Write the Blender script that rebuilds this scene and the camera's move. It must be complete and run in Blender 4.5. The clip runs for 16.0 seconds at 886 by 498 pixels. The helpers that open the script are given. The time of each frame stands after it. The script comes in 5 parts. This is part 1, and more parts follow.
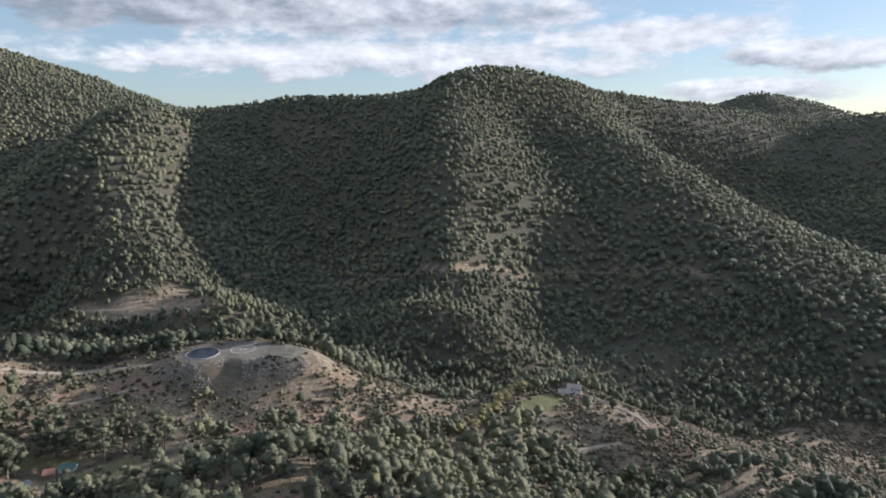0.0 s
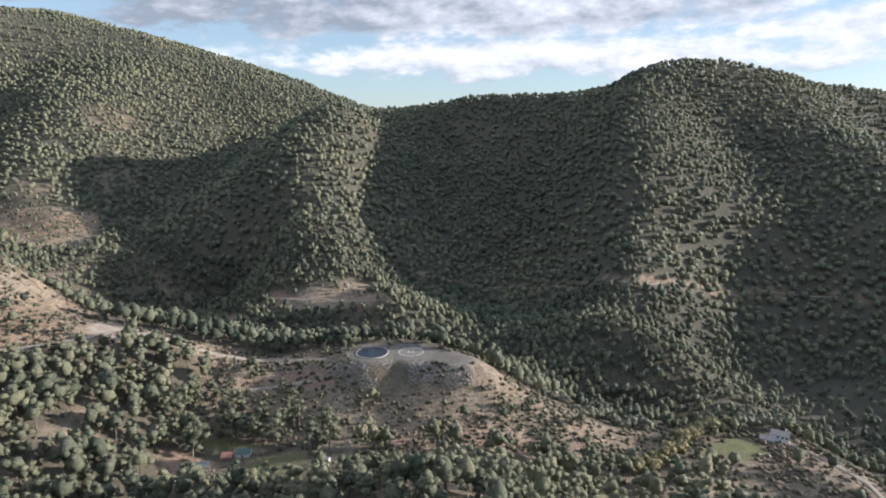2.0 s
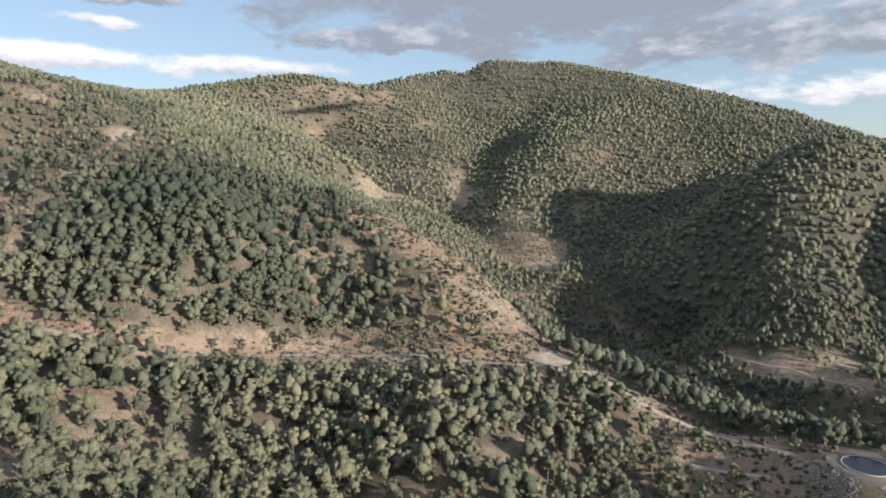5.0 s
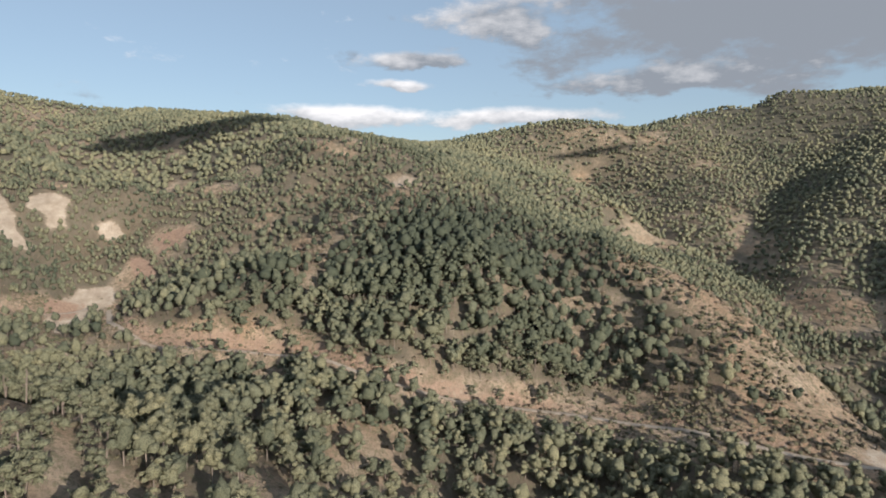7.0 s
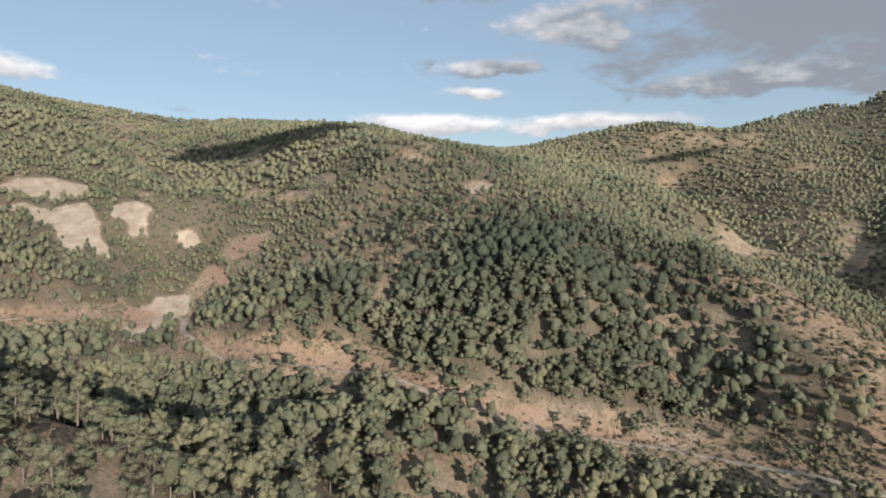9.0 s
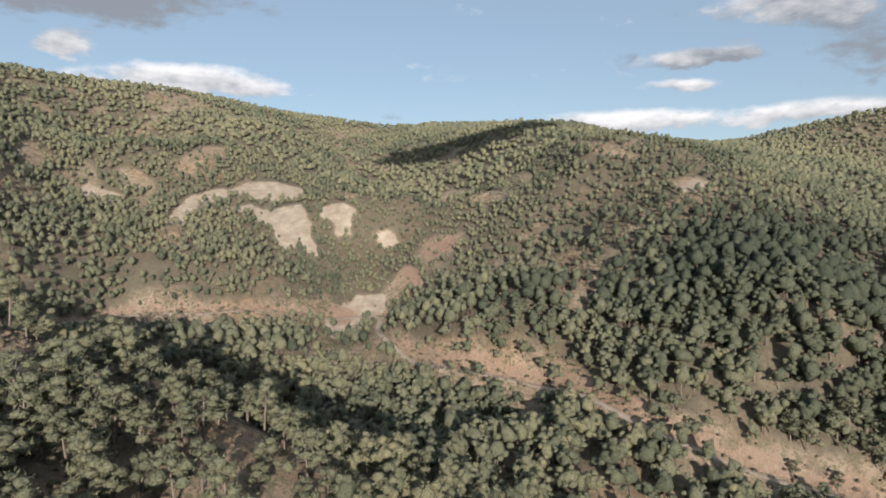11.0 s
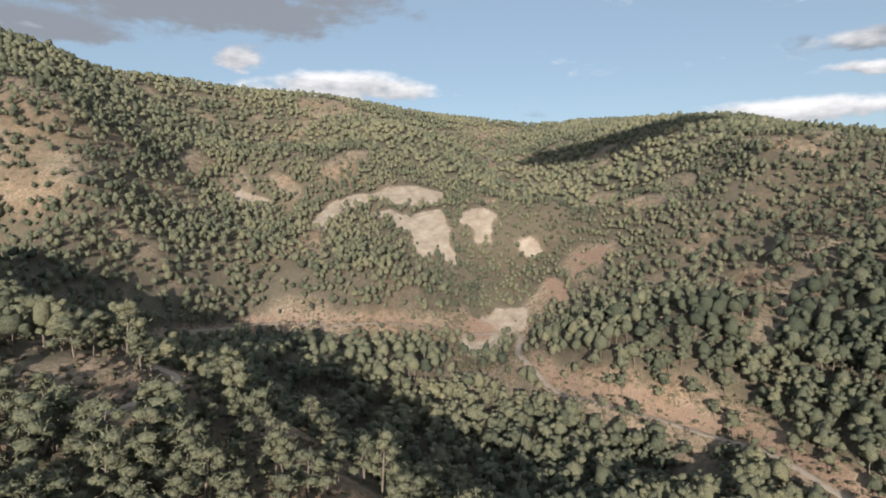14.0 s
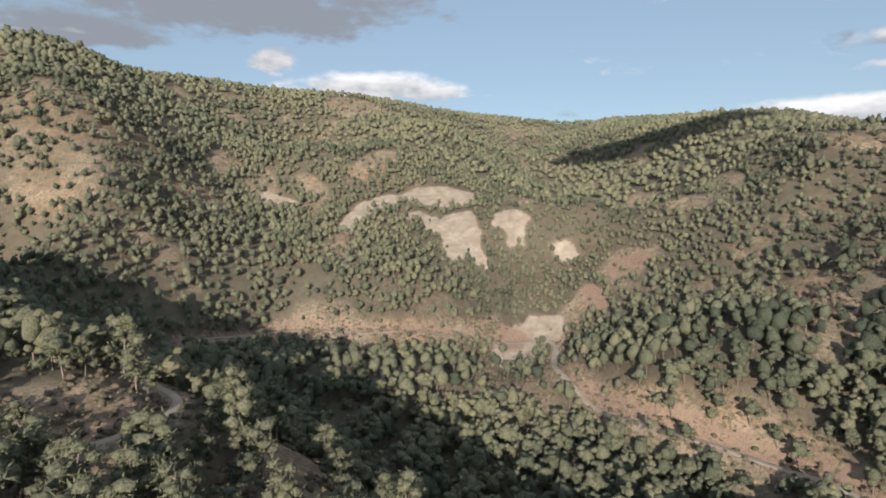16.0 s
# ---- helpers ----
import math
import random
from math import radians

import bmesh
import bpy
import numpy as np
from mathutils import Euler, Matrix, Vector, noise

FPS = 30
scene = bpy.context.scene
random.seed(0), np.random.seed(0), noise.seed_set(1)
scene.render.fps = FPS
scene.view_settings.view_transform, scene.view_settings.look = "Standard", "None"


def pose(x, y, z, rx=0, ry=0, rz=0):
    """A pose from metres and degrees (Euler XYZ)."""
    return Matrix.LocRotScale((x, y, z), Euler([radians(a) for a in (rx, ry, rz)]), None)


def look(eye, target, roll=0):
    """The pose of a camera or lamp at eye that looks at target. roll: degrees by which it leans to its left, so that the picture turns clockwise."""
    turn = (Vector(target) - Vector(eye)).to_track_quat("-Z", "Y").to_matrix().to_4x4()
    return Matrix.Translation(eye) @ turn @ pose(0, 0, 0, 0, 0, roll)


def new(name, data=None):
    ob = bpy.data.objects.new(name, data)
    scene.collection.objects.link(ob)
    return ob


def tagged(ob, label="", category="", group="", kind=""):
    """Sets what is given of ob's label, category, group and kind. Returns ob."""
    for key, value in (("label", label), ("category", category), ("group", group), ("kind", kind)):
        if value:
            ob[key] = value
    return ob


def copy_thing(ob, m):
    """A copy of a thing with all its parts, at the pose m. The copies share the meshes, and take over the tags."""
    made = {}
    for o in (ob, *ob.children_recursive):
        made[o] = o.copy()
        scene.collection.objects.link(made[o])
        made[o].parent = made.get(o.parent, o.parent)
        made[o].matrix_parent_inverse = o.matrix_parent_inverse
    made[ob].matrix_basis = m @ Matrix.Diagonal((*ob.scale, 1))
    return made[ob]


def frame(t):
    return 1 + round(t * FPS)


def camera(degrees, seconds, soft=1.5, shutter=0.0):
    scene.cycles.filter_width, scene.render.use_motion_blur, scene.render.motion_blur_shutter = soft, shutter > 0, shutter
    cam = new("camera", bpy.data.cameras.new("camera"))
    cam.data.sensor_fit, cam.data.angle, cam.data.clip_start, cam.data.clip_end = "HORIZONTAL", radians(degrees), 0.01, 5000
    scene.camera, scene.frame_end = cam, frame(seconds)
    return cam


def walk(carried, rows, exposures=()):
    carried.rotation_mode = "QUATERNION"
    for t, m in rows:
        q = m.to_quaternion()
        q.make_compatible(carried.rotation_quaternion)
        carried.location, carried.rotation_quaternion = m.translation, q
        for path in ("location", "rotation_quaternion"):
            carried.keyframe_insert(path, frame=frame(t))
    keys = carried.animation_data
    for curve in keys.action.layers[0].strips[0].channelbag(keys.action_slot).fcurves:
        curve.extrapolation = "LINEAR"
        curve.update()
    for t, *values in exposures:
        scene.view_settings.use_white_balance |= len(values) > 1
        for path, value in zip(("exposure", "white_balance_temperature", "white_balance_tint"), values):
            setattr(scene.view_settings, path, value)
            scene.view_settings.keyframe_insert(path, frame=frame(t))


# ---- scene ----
cam = camera(70.7, 16.0, 1.8)
METRES, EYE, TILT, LEAN, TURN = 220.0, 245.0, -11.0, 0.0, 0.0
ROWS = [
    (0.0, 0.0, 0.0, 0.0, 0.0, 0.0, 0.0),
    (0.5, -0.0005, 0.0314, 0.0059, 4.11, -0.04, -0.79),
    (1.0, -0.0033, 0.0625, 0.0121, 8.1, -0.12, -1.56),
    (1.5, -0.0087, 0.093, 0.0179, 12.06, -0.29, -2.31),
    (2.0, -0.016, 0.1232, 0.0236, 16.03, -0.5, -3.03),
    (2.5, -0.0273, 0.1524, 0.03, 20.33, -0.25, -3.82),
    (3.0, -0.0412, 0.1807, 0.0356, 26.15, 1.04, -4.84),
    (3.5, -0.0604, 0.2056, 0.0393, 33.23, 1.42, -6.08),
    (4.0, -0.081, 0.2285, 0.0447, 41.01, 0.44, -7.34),
    (4.5, -0.1042, 0.2496, 0.0493, 48.81, -0.68, -8.41),
    (5.0, -0.1304, 0.2671, 0.0511, 56.63, -1.9, -9.33),
    (7.5, -0.2816, 0.3062, 0.0605, 83.06, -1.97, -10.85),
    (8.0, -0.3147, 0.31, 0.0614, 83.8, -2.04, -10.8),
    (10.5, -0.4829, 0.3048, 0.0652, 100.83, -5.3, -10.6),
    (11.0, -0.5152, 0.298, 0.0651, 105.89, -6.21, -10.39),
    (11.5, -0.5475, 0.2886, 0.0668, 108.85, -6.72, -10.24),
    (12.0, -0.5779, 0.2782, 0.0685, 111.75, -7.22, -10.05),
    (12.5, -0.6061, 0.2668, 0.0717, 114.19, -7.67, -9.87),
    (13.0, -0.6324, 0.2551, 0.0761, 116.1, -8.05, -9.72),
    (13.5, -0.6572, 0.2426, 0.0804, 117.56, -8.38, -9.6),
    (14.0, -0.6815, 0.2287, 0.0844, 119.05, -8.65, -9.47),
    (14.5, -0.7052, 0.2152, 0.0872, 120.45, -8.84, -9.36),
    (15.0, -0.7286, 0.2031, 0.0861, 120.76, -8.86, -9.32),
    (15.5, -0.7518, 0.1901, 0.0838, 120.79, -8.87, -9.33),
    (16.0, -0.7757, 0.1754, 0.0803, 121.88, -9.09, -9.23),
]
walk(cam, [(t, pose(0, 0, EYE, TILT, LEAN, TURN) @ pose(METRES * x, METRES * y, METRES * z, 90 + pitch, roll, yaw)) for t, x, y, z, yaw, pitch, roll in ROWS], ((0.0, 0.62, 5800, 15), (1.0, 0.74, 5800, 15), (2.5, 0.9, 5830, 16), (3.5, 0.84, 5900, 16), (5.0, 0.76, 6060, 16), (7.5, 0.5, 6320, 14), (16.0, 0.5, 6330, 14)))

# ---- light ----
SUN_AZIMUTH, SUN_HEIGHT = 65.0, 12.5  # degrees from +y towards +x, and above the horizon
sa, se = radians(SUN_AZIMUTH), radians(SUN_HEIGHT)
SUN_WAY = Vector((math.sin(sa) * math.cos(se), math.cos(sa) * math.cos(se), math.sin(se)))
sun = new("sun", bpy.data.lights.new("sun", "SUN"))
sun.data.energy, sun.data.angle, sun.data.color = 5.0, radians(0.6), (1.0, 0.91, 0.79)
sun.matrix_world = look(SUN_WAY * 100, (0, 0, 0))

world = bpy.data.worlds.new("sky")
scene.world = world
world.use_nodes = True
wn, wl = world.node_tree.nodes, world.node_tree.links


def calc(op, a, b=None, c=None):
    """A math node of the sky; a, b and c are numbers or sockets."""
    nd = wn.new("ShaderNodeMath")
    nd.operation = op
    for k, v in enumerate((a, b, c)):
        if v is None:
            continue
        if isinstance(v, (int, float)):
            nd.inputs[k].default_value = v
        else:
            wl.new(v, nd.inputs[k])
    return nd.outputs[0]


def sky_noise(vector, scale, detail=5.0, rough=0.55):
    nd = wn.new("ShaderNodeTexNoise")
    nd.inputs["Scale"].default_value, nd.inputs["Detail"].default_value, nd.inputs["Roughness"].default_value = scale, detail, rough
    wl.new(vector, nd.inputs["Vector"])
    return nd.outputs[0]


sky = wn.new("ShaderNodeTexSky")
sky.sky_type = "NISHITA"
sky.sun_disc = False
sky.sun_elevation, sky.sun_rotation = radians(SUN_HEIGHT), radians(SUN_AZIMUTH)
sky.altitude, sky.air_density, sky.dust_density, sky.ozone_density = 600, 1.0, 0.6, 2.0
where = wn.new("ShaderNodeTexCoord")
split = wn.new("ShaderNodeSeparateXYZ")
wl.new(where.outputs["Generated"], split.inputs[0])
az0 = calc("MULTIPLY", calc("ARCTAN2", calc("MULTIPLY", split.outputs[0], -1.0), split.outputs[1]), 57.2958)
el0 = calc("MULTIPLY", calc("ARCSINE", split.outputs[2]), 57.2958)
flat = wn.new("ShaderNodeCombineXYZ")
wl.new(calc("MULTIPLY", az0, 0.1), flat.inputs[0])
wl.new(calc("MULTIPLY", el0, 0.22), flat.inputs[1])
billow = sky_noise(flat.outputs[0], 1.6, 7.0, 0.6)
fine = sky_noise(flat.outputs[0], 6.0, 5.0, 0.6)
aside = wn.new("ShaderNodeVectorMath")
aside.operation = "ADD"
aside.inputs[1].default_value = (-0.09, 0.16, 0)
wl.new(flat.outputs[0], aside.inputs[0])
relief = calc("SUBTRACT", billow, sky_noise(aside.outputs[0], 1.6, 7.0, 0.6))
az = calc("ADD", az0, calc("MULTIPLY", calc("SUBTRACT", sky_noise(flat.outputs[0], 0.9, 4.0), 0.5), 9.0))
el = calc("ADD", el0, calc("MULTIPLY", calc("SUBTRACT", billow, 0.5), 2.2))
# clouds: bearing to the left of +y, height, half width, half height in degrees, greyness
CLOUDS = (
    (13, 9.4, 32, 3.4, 0.2), (36, 9.6, 12, 3.0, 0.3), (7, 5.6, 30, 2.3, 0.0), (-18, 7.2, 11, 2.0, 0.05), (-29, 5.4, 9, 1.8, 0.12),
    (-26, 3.0, 9, 1.2, 0.1), (47, 14.5, 31, 8.0, 0.7), (61, 10.6, 11, 1.7, 0.15), (76, 15.6, 6, 2.8, 0.05), (88, 18.8, 6, 1.5, 0.6),
    (83, 12.6, 4, 1.1, 0.2), (85, 10.6, 3.5, 0.7, 0.0), (90, 7.9, 10, 1.2, 0.0), (74, 7.6, 9, 1.3, 0.0), (140, 18.0, 19, 5.0, 0.75),
    (135.5, 12.8, 3, 1.7, 0.1), (127, 11.0, 9, 1.6, 0.0), (152, 14.0, 8, 2.0, 0.5), (30, 26, 24, 5, 0.6), (-45, 12, 12, 3, 0.3), (-120, 14, 50, 4, 0.4),
)
body, weight, tops = -9.0, 0.0, 0.0
for a, e, w, h, grey in CLOUDS:
    u = calc("DIVIDE", calc("SUBTRACT", az, float(a)), float(w))
    v = calc("DIVIDE", calc("SUBTRACT", el, float(e)), float(h))
    low = calc("MULTIPLY", calc("MINIMUM", v, 0.0), 1.45)
    vv = calc("ADD", calc("MAXIMUM", v, 0.0), low)
    inside = calc("SUBTRACT", 1.0, calc("SQRT", calc("ADD", calc("MULTIPLY", u, u), calc("MULTIPLY", vv, vv))))
    body = calc("MAXIMUM", body, inside)
    part_weight = calc("MAXIMUM", calc("ADD", inside, 0.4), 0.0002)
    weight = calc("ADD", weight, part_weight)
    tops = calc("ADD", tops, calc("MULTIPLY", part_weight, calc("SUBTRACT", v, 3.2 * grey)))
# broken cloud overhead
overhead = calc("MULTIPLY", calc("MINIMUM", calc("MAXIMUM", calc("SUBTRACT", el0, 23.0), 0.0), 8.0), 0.057)
dome = wn.new("ShaderNodeVectorMath")
dome.operation = "NORMALIZE"
wl.new(where.outputs["Generated"], dome.inputs[0])
body = calc("MAXIMUM", body, calc("ADD", calc("SUBTRACT", calc("MULTIPLY", sky_noise(dome.outputs[0], 2.2), 1.6), 1.16), overhead))
level = calc("DIVIDE", tops, weight)
thick = calc("ADD", body, calc("ADD", calc("MULTIPLY", calc("SUBTRACT", billow, 0.49), 2.0), calc("MULTIPLY", calc("SUBTRACT", fine, 0.5), 0.55)))
cover = wn.new("ShaderNodeMapRange")
cover.interpolation_type = "SMOOTHSTEP"
wl.new(thick, cover.inputs["Value"])
cover.inputs["From Min"].default_value, cover.inputs["From Max"].default_value = -0.04, 0.5
bright = wn.new("ShaderNodeMapRange")
wl.new(calc("ADD", calc("ADD", level, calc("MULTIPLY", overhead, 2.5)), calc("ADD", calc("MULTIPLY", calc("SUBTRACT", fine, 0.5), 0.7), calc("MULTIPLY", relief, 3.4))), bright.inputs["Value"])
bright.inputs["From Min"].default_value, bright.inputs["From Max"].default_value = -1.3, 0.75
shade = wn.new("ShaderNodeMix")
shade.data_type = "RGBA"
shade.inputs["A"].default_value, shade.inputs["B"].default_value = (0.27, 0.295, 0.32, 1), (0.95, 0.93, 0.89, 1)
wl.new(bright.outputs[0], shade.inputs["Factor"])
dim = wn.new("ShaderNodeVectorMath")
dim.operation = "SCALE"
dim.inputs["Scale"].default_value = 0.115
wl.new(sky.outputs[0], dim.inputs[0])
milky = wn.new("ShaderNodeMix")  # thin high haze
milky.data_type = "RGBA"
zenith = wn.new("ShaderNodeMix")  # the haze is bluer overhead
zenith.data_type = "RGBA"
zenith.inputs["A"].default_value, zenith.inputs["B"].default_value = (0.46, 0.555, 0.59, 1), (0.385, 0.55, 0.77, 1)
wl.new(calc("MULTIPLY", calc("MINIMUM", calc("MAXIMUM", calc("SUBTRACT", el0, 20.0), 0.0), 20.0), 0.05), zenith.inputs["Factor"])
wl.new(zenith.outputs["Result"], milky.inputs["B"])
wl.new(calc("MULTIPLY", calc("SUBTRACT", 1.0, calc("MULTIPLY", calc("MINIMUM", calc("MAXIMUM", calc("SUBTRACT", el0, 20.0), 0.0), 20.0), 0.014)), 0.42), milky.inputs["Factor"])
wl.new(dim.outputs[0], milky.inputs["A"])
over = wn.new("ShaderNodeMix")
over.data_type = "RGBA"
wl.new(calc("MULTIPLY", cover.outputs[0], 0.93), over.inputs["Factor"])
wl.new(milky.outputs["Result"], over.inputs["A"])
wl.new(shade.outputs["Result"], over.inputs["B"])
wl.new(over.outputs["Result"], wn["Background"].inputs["Color"])
wn["Background"].inputs["Strength"].default_value = 0.785


# ---- numbers: noise and the height of the ground ----
def lattice(seed):
    return np.random.default_rng(seed).random((256, 256))


def value_noise(x, y, seed):
    tab = lattice(seed)
    x, y = np.asarray(x, float), np.asarray(y, float)
    i, j = np.floor(x).astype(int), np.floor(y).astype(int)
    u, v = x - i, y - j
    u, v = u * u * (3 - 2 * u), v * v * (3 - 2 * v)
    a, b, c, d = tab[i % 256, j % 256], tab[(i + 1) % 256, j % 256], tab[i % 256, (j + 1) % 256], tab[(i + 1) % 256, (j + 1) % 256]
    return (a * (1 - u) + b * u) * (1 - v) + (c * (1 - u) + d * u) * v


def fbm(x, y, size, octaves=4, seed=0):
    """Noise from -1 to 1 whose largest forms are size metres across."""
    total, gain, norm = 0, 1.0, 0
    for o in range(octaves):
        total = total + gain * (2 * value_noise(np.asarray(x) / size + 17.3 * o, np.asarray(y) / size + 5.1 * o, seed + o) - 1)
        norm += gain
        size, gain = size / 2.03, gain * 0.52
    return total / norm


LINE_POINTS = []


def ground_line(*points):
    """A crest or valley line that the ground follows, set out every 45 m or so."""
    for a, b in zip(points[:-1], points[1:]):
        a, b = np.array(a, float), np.array(b, float)
        n = max(1, int(np.hypot(*(b - a)[:2]) // 60))
        for k in range(n):
            LINE_POINTS.append(a + (b - a) * k / n)
    LINE_POINTS.append(np.array(points[-1], float))


ground_line((-415, 1328, 277), (-260, 1317, 286), (-95, 1283, 303), (-15, 1250, 322), (49, 1217, 346), (123, 1217, 349), (168, 1236, 348), (333, 1373, 317), (507, 1533, 307), (700, 1668, 299), (981, 1797, 257), (1300, 1862, 208))  # main crest
ground_line((906, 2032, 311), (1014, 2039, 346), (1193, 2032, 311), (1457, 2097, 261))  # far hill in the north-east
ground_line((27, 1170, 337), (-13, 1054, 287), (-24, 938, 234), (-14, 789, 172), (1, 680, 126), (9, 614, 106), (9, 594, 96))  # main spur
ground_line((142, 1048, 222), (150, 842, 142), (125, 760, 92))  # lit slope
ground_line((269, 820, 124), (290, 765, 103), (312, 700, 90), (340, 645, 76), (375, 600, 64), (410, 560, 48), (440, 510, 24))  # rib above the creek
ground_line((205, 705, 62), (190, 640, 38), (180, 580, 29))
ground_line((112, 700, 66), (125, 630, 40), (130, 570, 31))  # hollow behind the rib
ground_line((183, 1180, 308), (216, 1130, 262), (280, 1060, 224), (343, 990, 196), (424, 900, 140), (469, 830, 112), (509, 770, 94), (535, 710, 80))  # shoulder of the main spur
ground_line((830, 1600, 250), (870, 1480, 222), (915, 1350, 190), (930, 1200, 155))  # east spur
ground_line((1150, 1560, 285), (1130, 1440, 265), (1080, 1280, 235), (1000, 1100, 195), (900, 950, 150))  # unseen ridge farther east, added to shade the hollow
ground_line((-153, 1190, 220), (-129, 987, 136), (-92, 803, 82), (-56, 639, 73), (-44, 511, 79))  # main face
ground_line((8, 542, 88), (37, 516, 81), (22, 550, 67))  # foot of the main face
ground_line((-317, 1250, 208), (-286, 1073, 127), (-234, 862, 70), (-182, 637, 61))  # dark gully
ground_line((429, 1322, 205), (500, 1235, 130), (580, 1073, 70), (640, 902, 45))  # east gully
ground_line((80, 590, 46), (154, 511, 27), (196, 490, 26), (251, 475, 18))  # gully below the road
ground_line((-422, 941, 274), (-424, 846, 241), (-421, 782, 215), (-427, 712, 176), (-354, 619, 131), (-294, 569, 105), (-242, 552, 86), (-202, 505, 103), (-196, 483, 81))  # wooded spur
ground_line((-416, 611, 57), (-374, 475, 64), (-306, 464, 74), (-240, 477, 76), (-147, 455, 71), (-78, 449, 70), (-10, 450, 48), (51, 458, 37), (145, 473, 23), (228, 453, 13), (338, 438, 2))  # creek in the north
ground_line((110, 409, 59), (97, 447, 56), (49, 428, 58), (23, 403, 60), (-46, 373, 81), (-73, 381, 91), (-104, 397, 101), (-133, 411, 102), (-165, 403, 102), (-196, 386, 101))  # pond ridge
ground_line((54, 319, 62), (-10, 308, 76), (-46, 348, 74), (-73, 336, 81), (-125, 342, 86), (-171, 336, 86), (-222, 330, 91))  # pond ridge foot
ground_line((126, 361, 62), (145, 351, 59), (156, 313, 57), (220, 306, 43))  # knoll behind the house
ground_line((-202, 389, 97), (-236, 363, 103), (-269, 336, 113), (-299, 312, 120), (-321, 290, 122))  # road ridge
ground_line((86, 323, 49), (-24, 263, 92), (-59, 213, 119), (-122, 208, 98), (-183, 244, 86))  # bottom in the trees
ground_line((-159, 287, 81), (-218, 297, 78), (-216, 266, 81), (-229, 276, 86), (-208, 232, 81))  # terrace
ground_line((-336, 305, 128), (-365, 333, 134), (-390, 344, 147), (-414, 340, 160), (-438, 328, 175), (-455, 315, 187), (-476, 303, 198), (-495, 286, 205), (-511, 267, 212), (-532, 232, 221), (-556, 196, 233), (-622, 126, 267), (-660, 73, 284), (-709, 37, 306), (-782, 12, 321))  # spur crest
ground_line((-407, 367, 123), (-519, 346, 147), (-629, 394, 164), (-710, 380, 191))  # spur back
ground_line((-403, 202, 130), (-436, 252, 148), (-464, 220, 167), (-458, 164, 201), (-485, 130, 212), (-552, 70, 229), (-601, 56, 243))  # spur face
ground_line((-423, 143, 150), (-452, 99, 179), (-496, 68, 190), (-494, 22, 191), (-544, 28, 206), (-568, 11, 208), (-654, -9, 261))  # spur face lower
ground_line((-323, 275, 122), (-354, 232, 123), (-385, 202, 124), (-397, 165, 128), (-413, 83, 146), (-435, 48, 150), (-461, 31, 159), (-479, -31, 170), (-513, -86, 167), (-571, -114, 162))  # forest road bench
ground_line((-244, 248, 98), (-258, 227, 103), (-275, 193, 98), (-321, 141, 95), (-354, 86, 115), (-374, 23, 144), (-423, 4, 130), (-414, -5, 135), (-438, -20, 137), (-469, -60, 144), (-513, -104, 157))  # ravine
ground_line((-299, 222, 117), (-326, 202, 108), (-354, 152, 114), (-391, 122, 128))  # ravine side
ground_line((-251, -310, 248), (-251, -275, 243), (-263, -232, 226), (-276, -189, 211), (-291, -156, 202), (-304, -120, 187), (-299, -79, 185), (-293, -51, 175), (-306, -24, 164), (-328, 0, 150), (-354, 24, 140))  # near ridge
ground_line((-249, -147, 214), (-237, -109, 202), (-231, -89, 200), (-237, -76, 195), (-271, -64, 188), (-259, -122, 212), (-276, -103, 200), (-266, -75, 191), (-275, -46, 183), (-251, -29, 178))  # near ridge flank
ground_line((-320, -202, 189), (-336, -165, 168), (-345, -116, 152), (-345, -73, 145), (-350, -37, 139))  # drop behind the near ridge
ground_line((-196, -49, 184), (-232, 0, 159), (-281, 49, 135), (-208, 73, 117))  # near ridge back
ground_line((-372, -400, 211), (-342, -293, 196), (-367, -232, 175), (-394, -171, 155), (-401, -108, 146), (-403, -68, 139), (-416, -37, 137))  # shaded valley
ground_line((-419, -185, 173), (-447, -171, 169), (-462, -116, 158), (-464, -265, 173))  # valley road
ground_line((-409, -335, 225), (-383, -359, 244), (-424, -411, 282), (-449, -489, 346))  # far valley side
ground_line((-519, -235, 208), (-567, -189, 194), (-587, -136, 169), (-634, -198, 213), (-504, -365, 238), (-433, -328, 224))  # west slope
ground_line((-479, -400, 261), (-617, -434, 268), (-714, -259, 266), (-717, -73, 266), (-725, -6, 272))  # west slope upper
ground_line((-632, -517, 320), (-761, -400, 323), (-939, -472, 386), (-804, -555, 321), (-752, -717, 401))  # west slope top
ground_line((-571, -114, 164), (-623, -122, 192), (-675, -136, 217), (-799, -114, 251), (-975, -290, 299))  # west gully
ground_line((-569, -835, 473), (-601, -780, 466), (-699, -807, 453), (-852, -864, 475), (-1019, -826, 480), (-1190, -806, 492), (-1355, -747, 489), (-1660, -718, 491), (-1787, -626, 484), (-1579, -377, 460))  # west crest
ground_line((-1495, -475, 429), (-1215, -218, 389), (-973, -66, 351), (-811, 35, 316), (-1168, 157, 349), (-1522, 305, 385), (-1503, 476, 409), (-1419, 661, 397), (-1408, 763, 410), (-1553, 1139, 498), (-1695, 1530, 569))  # cloud-shaded hill
ground_line((-977, -148, 309), (-1073, -251, 327), (-1176, -438, 361))  # hollow under the hill
ground_line((-1511, 771, 422), (-1528, 984, 475), (-1532, 1220, 528), (-1405, 1415, 522), (-1250, 1528, 477), (-992, 1565, 395), (-772, 1549, 333), (-600, 1461, 282))  # north-west crest
ground_line((-1144, 1218, 406), (-1074, 1034, 335), (-986, 908, 287), (-883, 779, 223), (-783, 646, 167), (-659, 603, 139))  # north-west spur
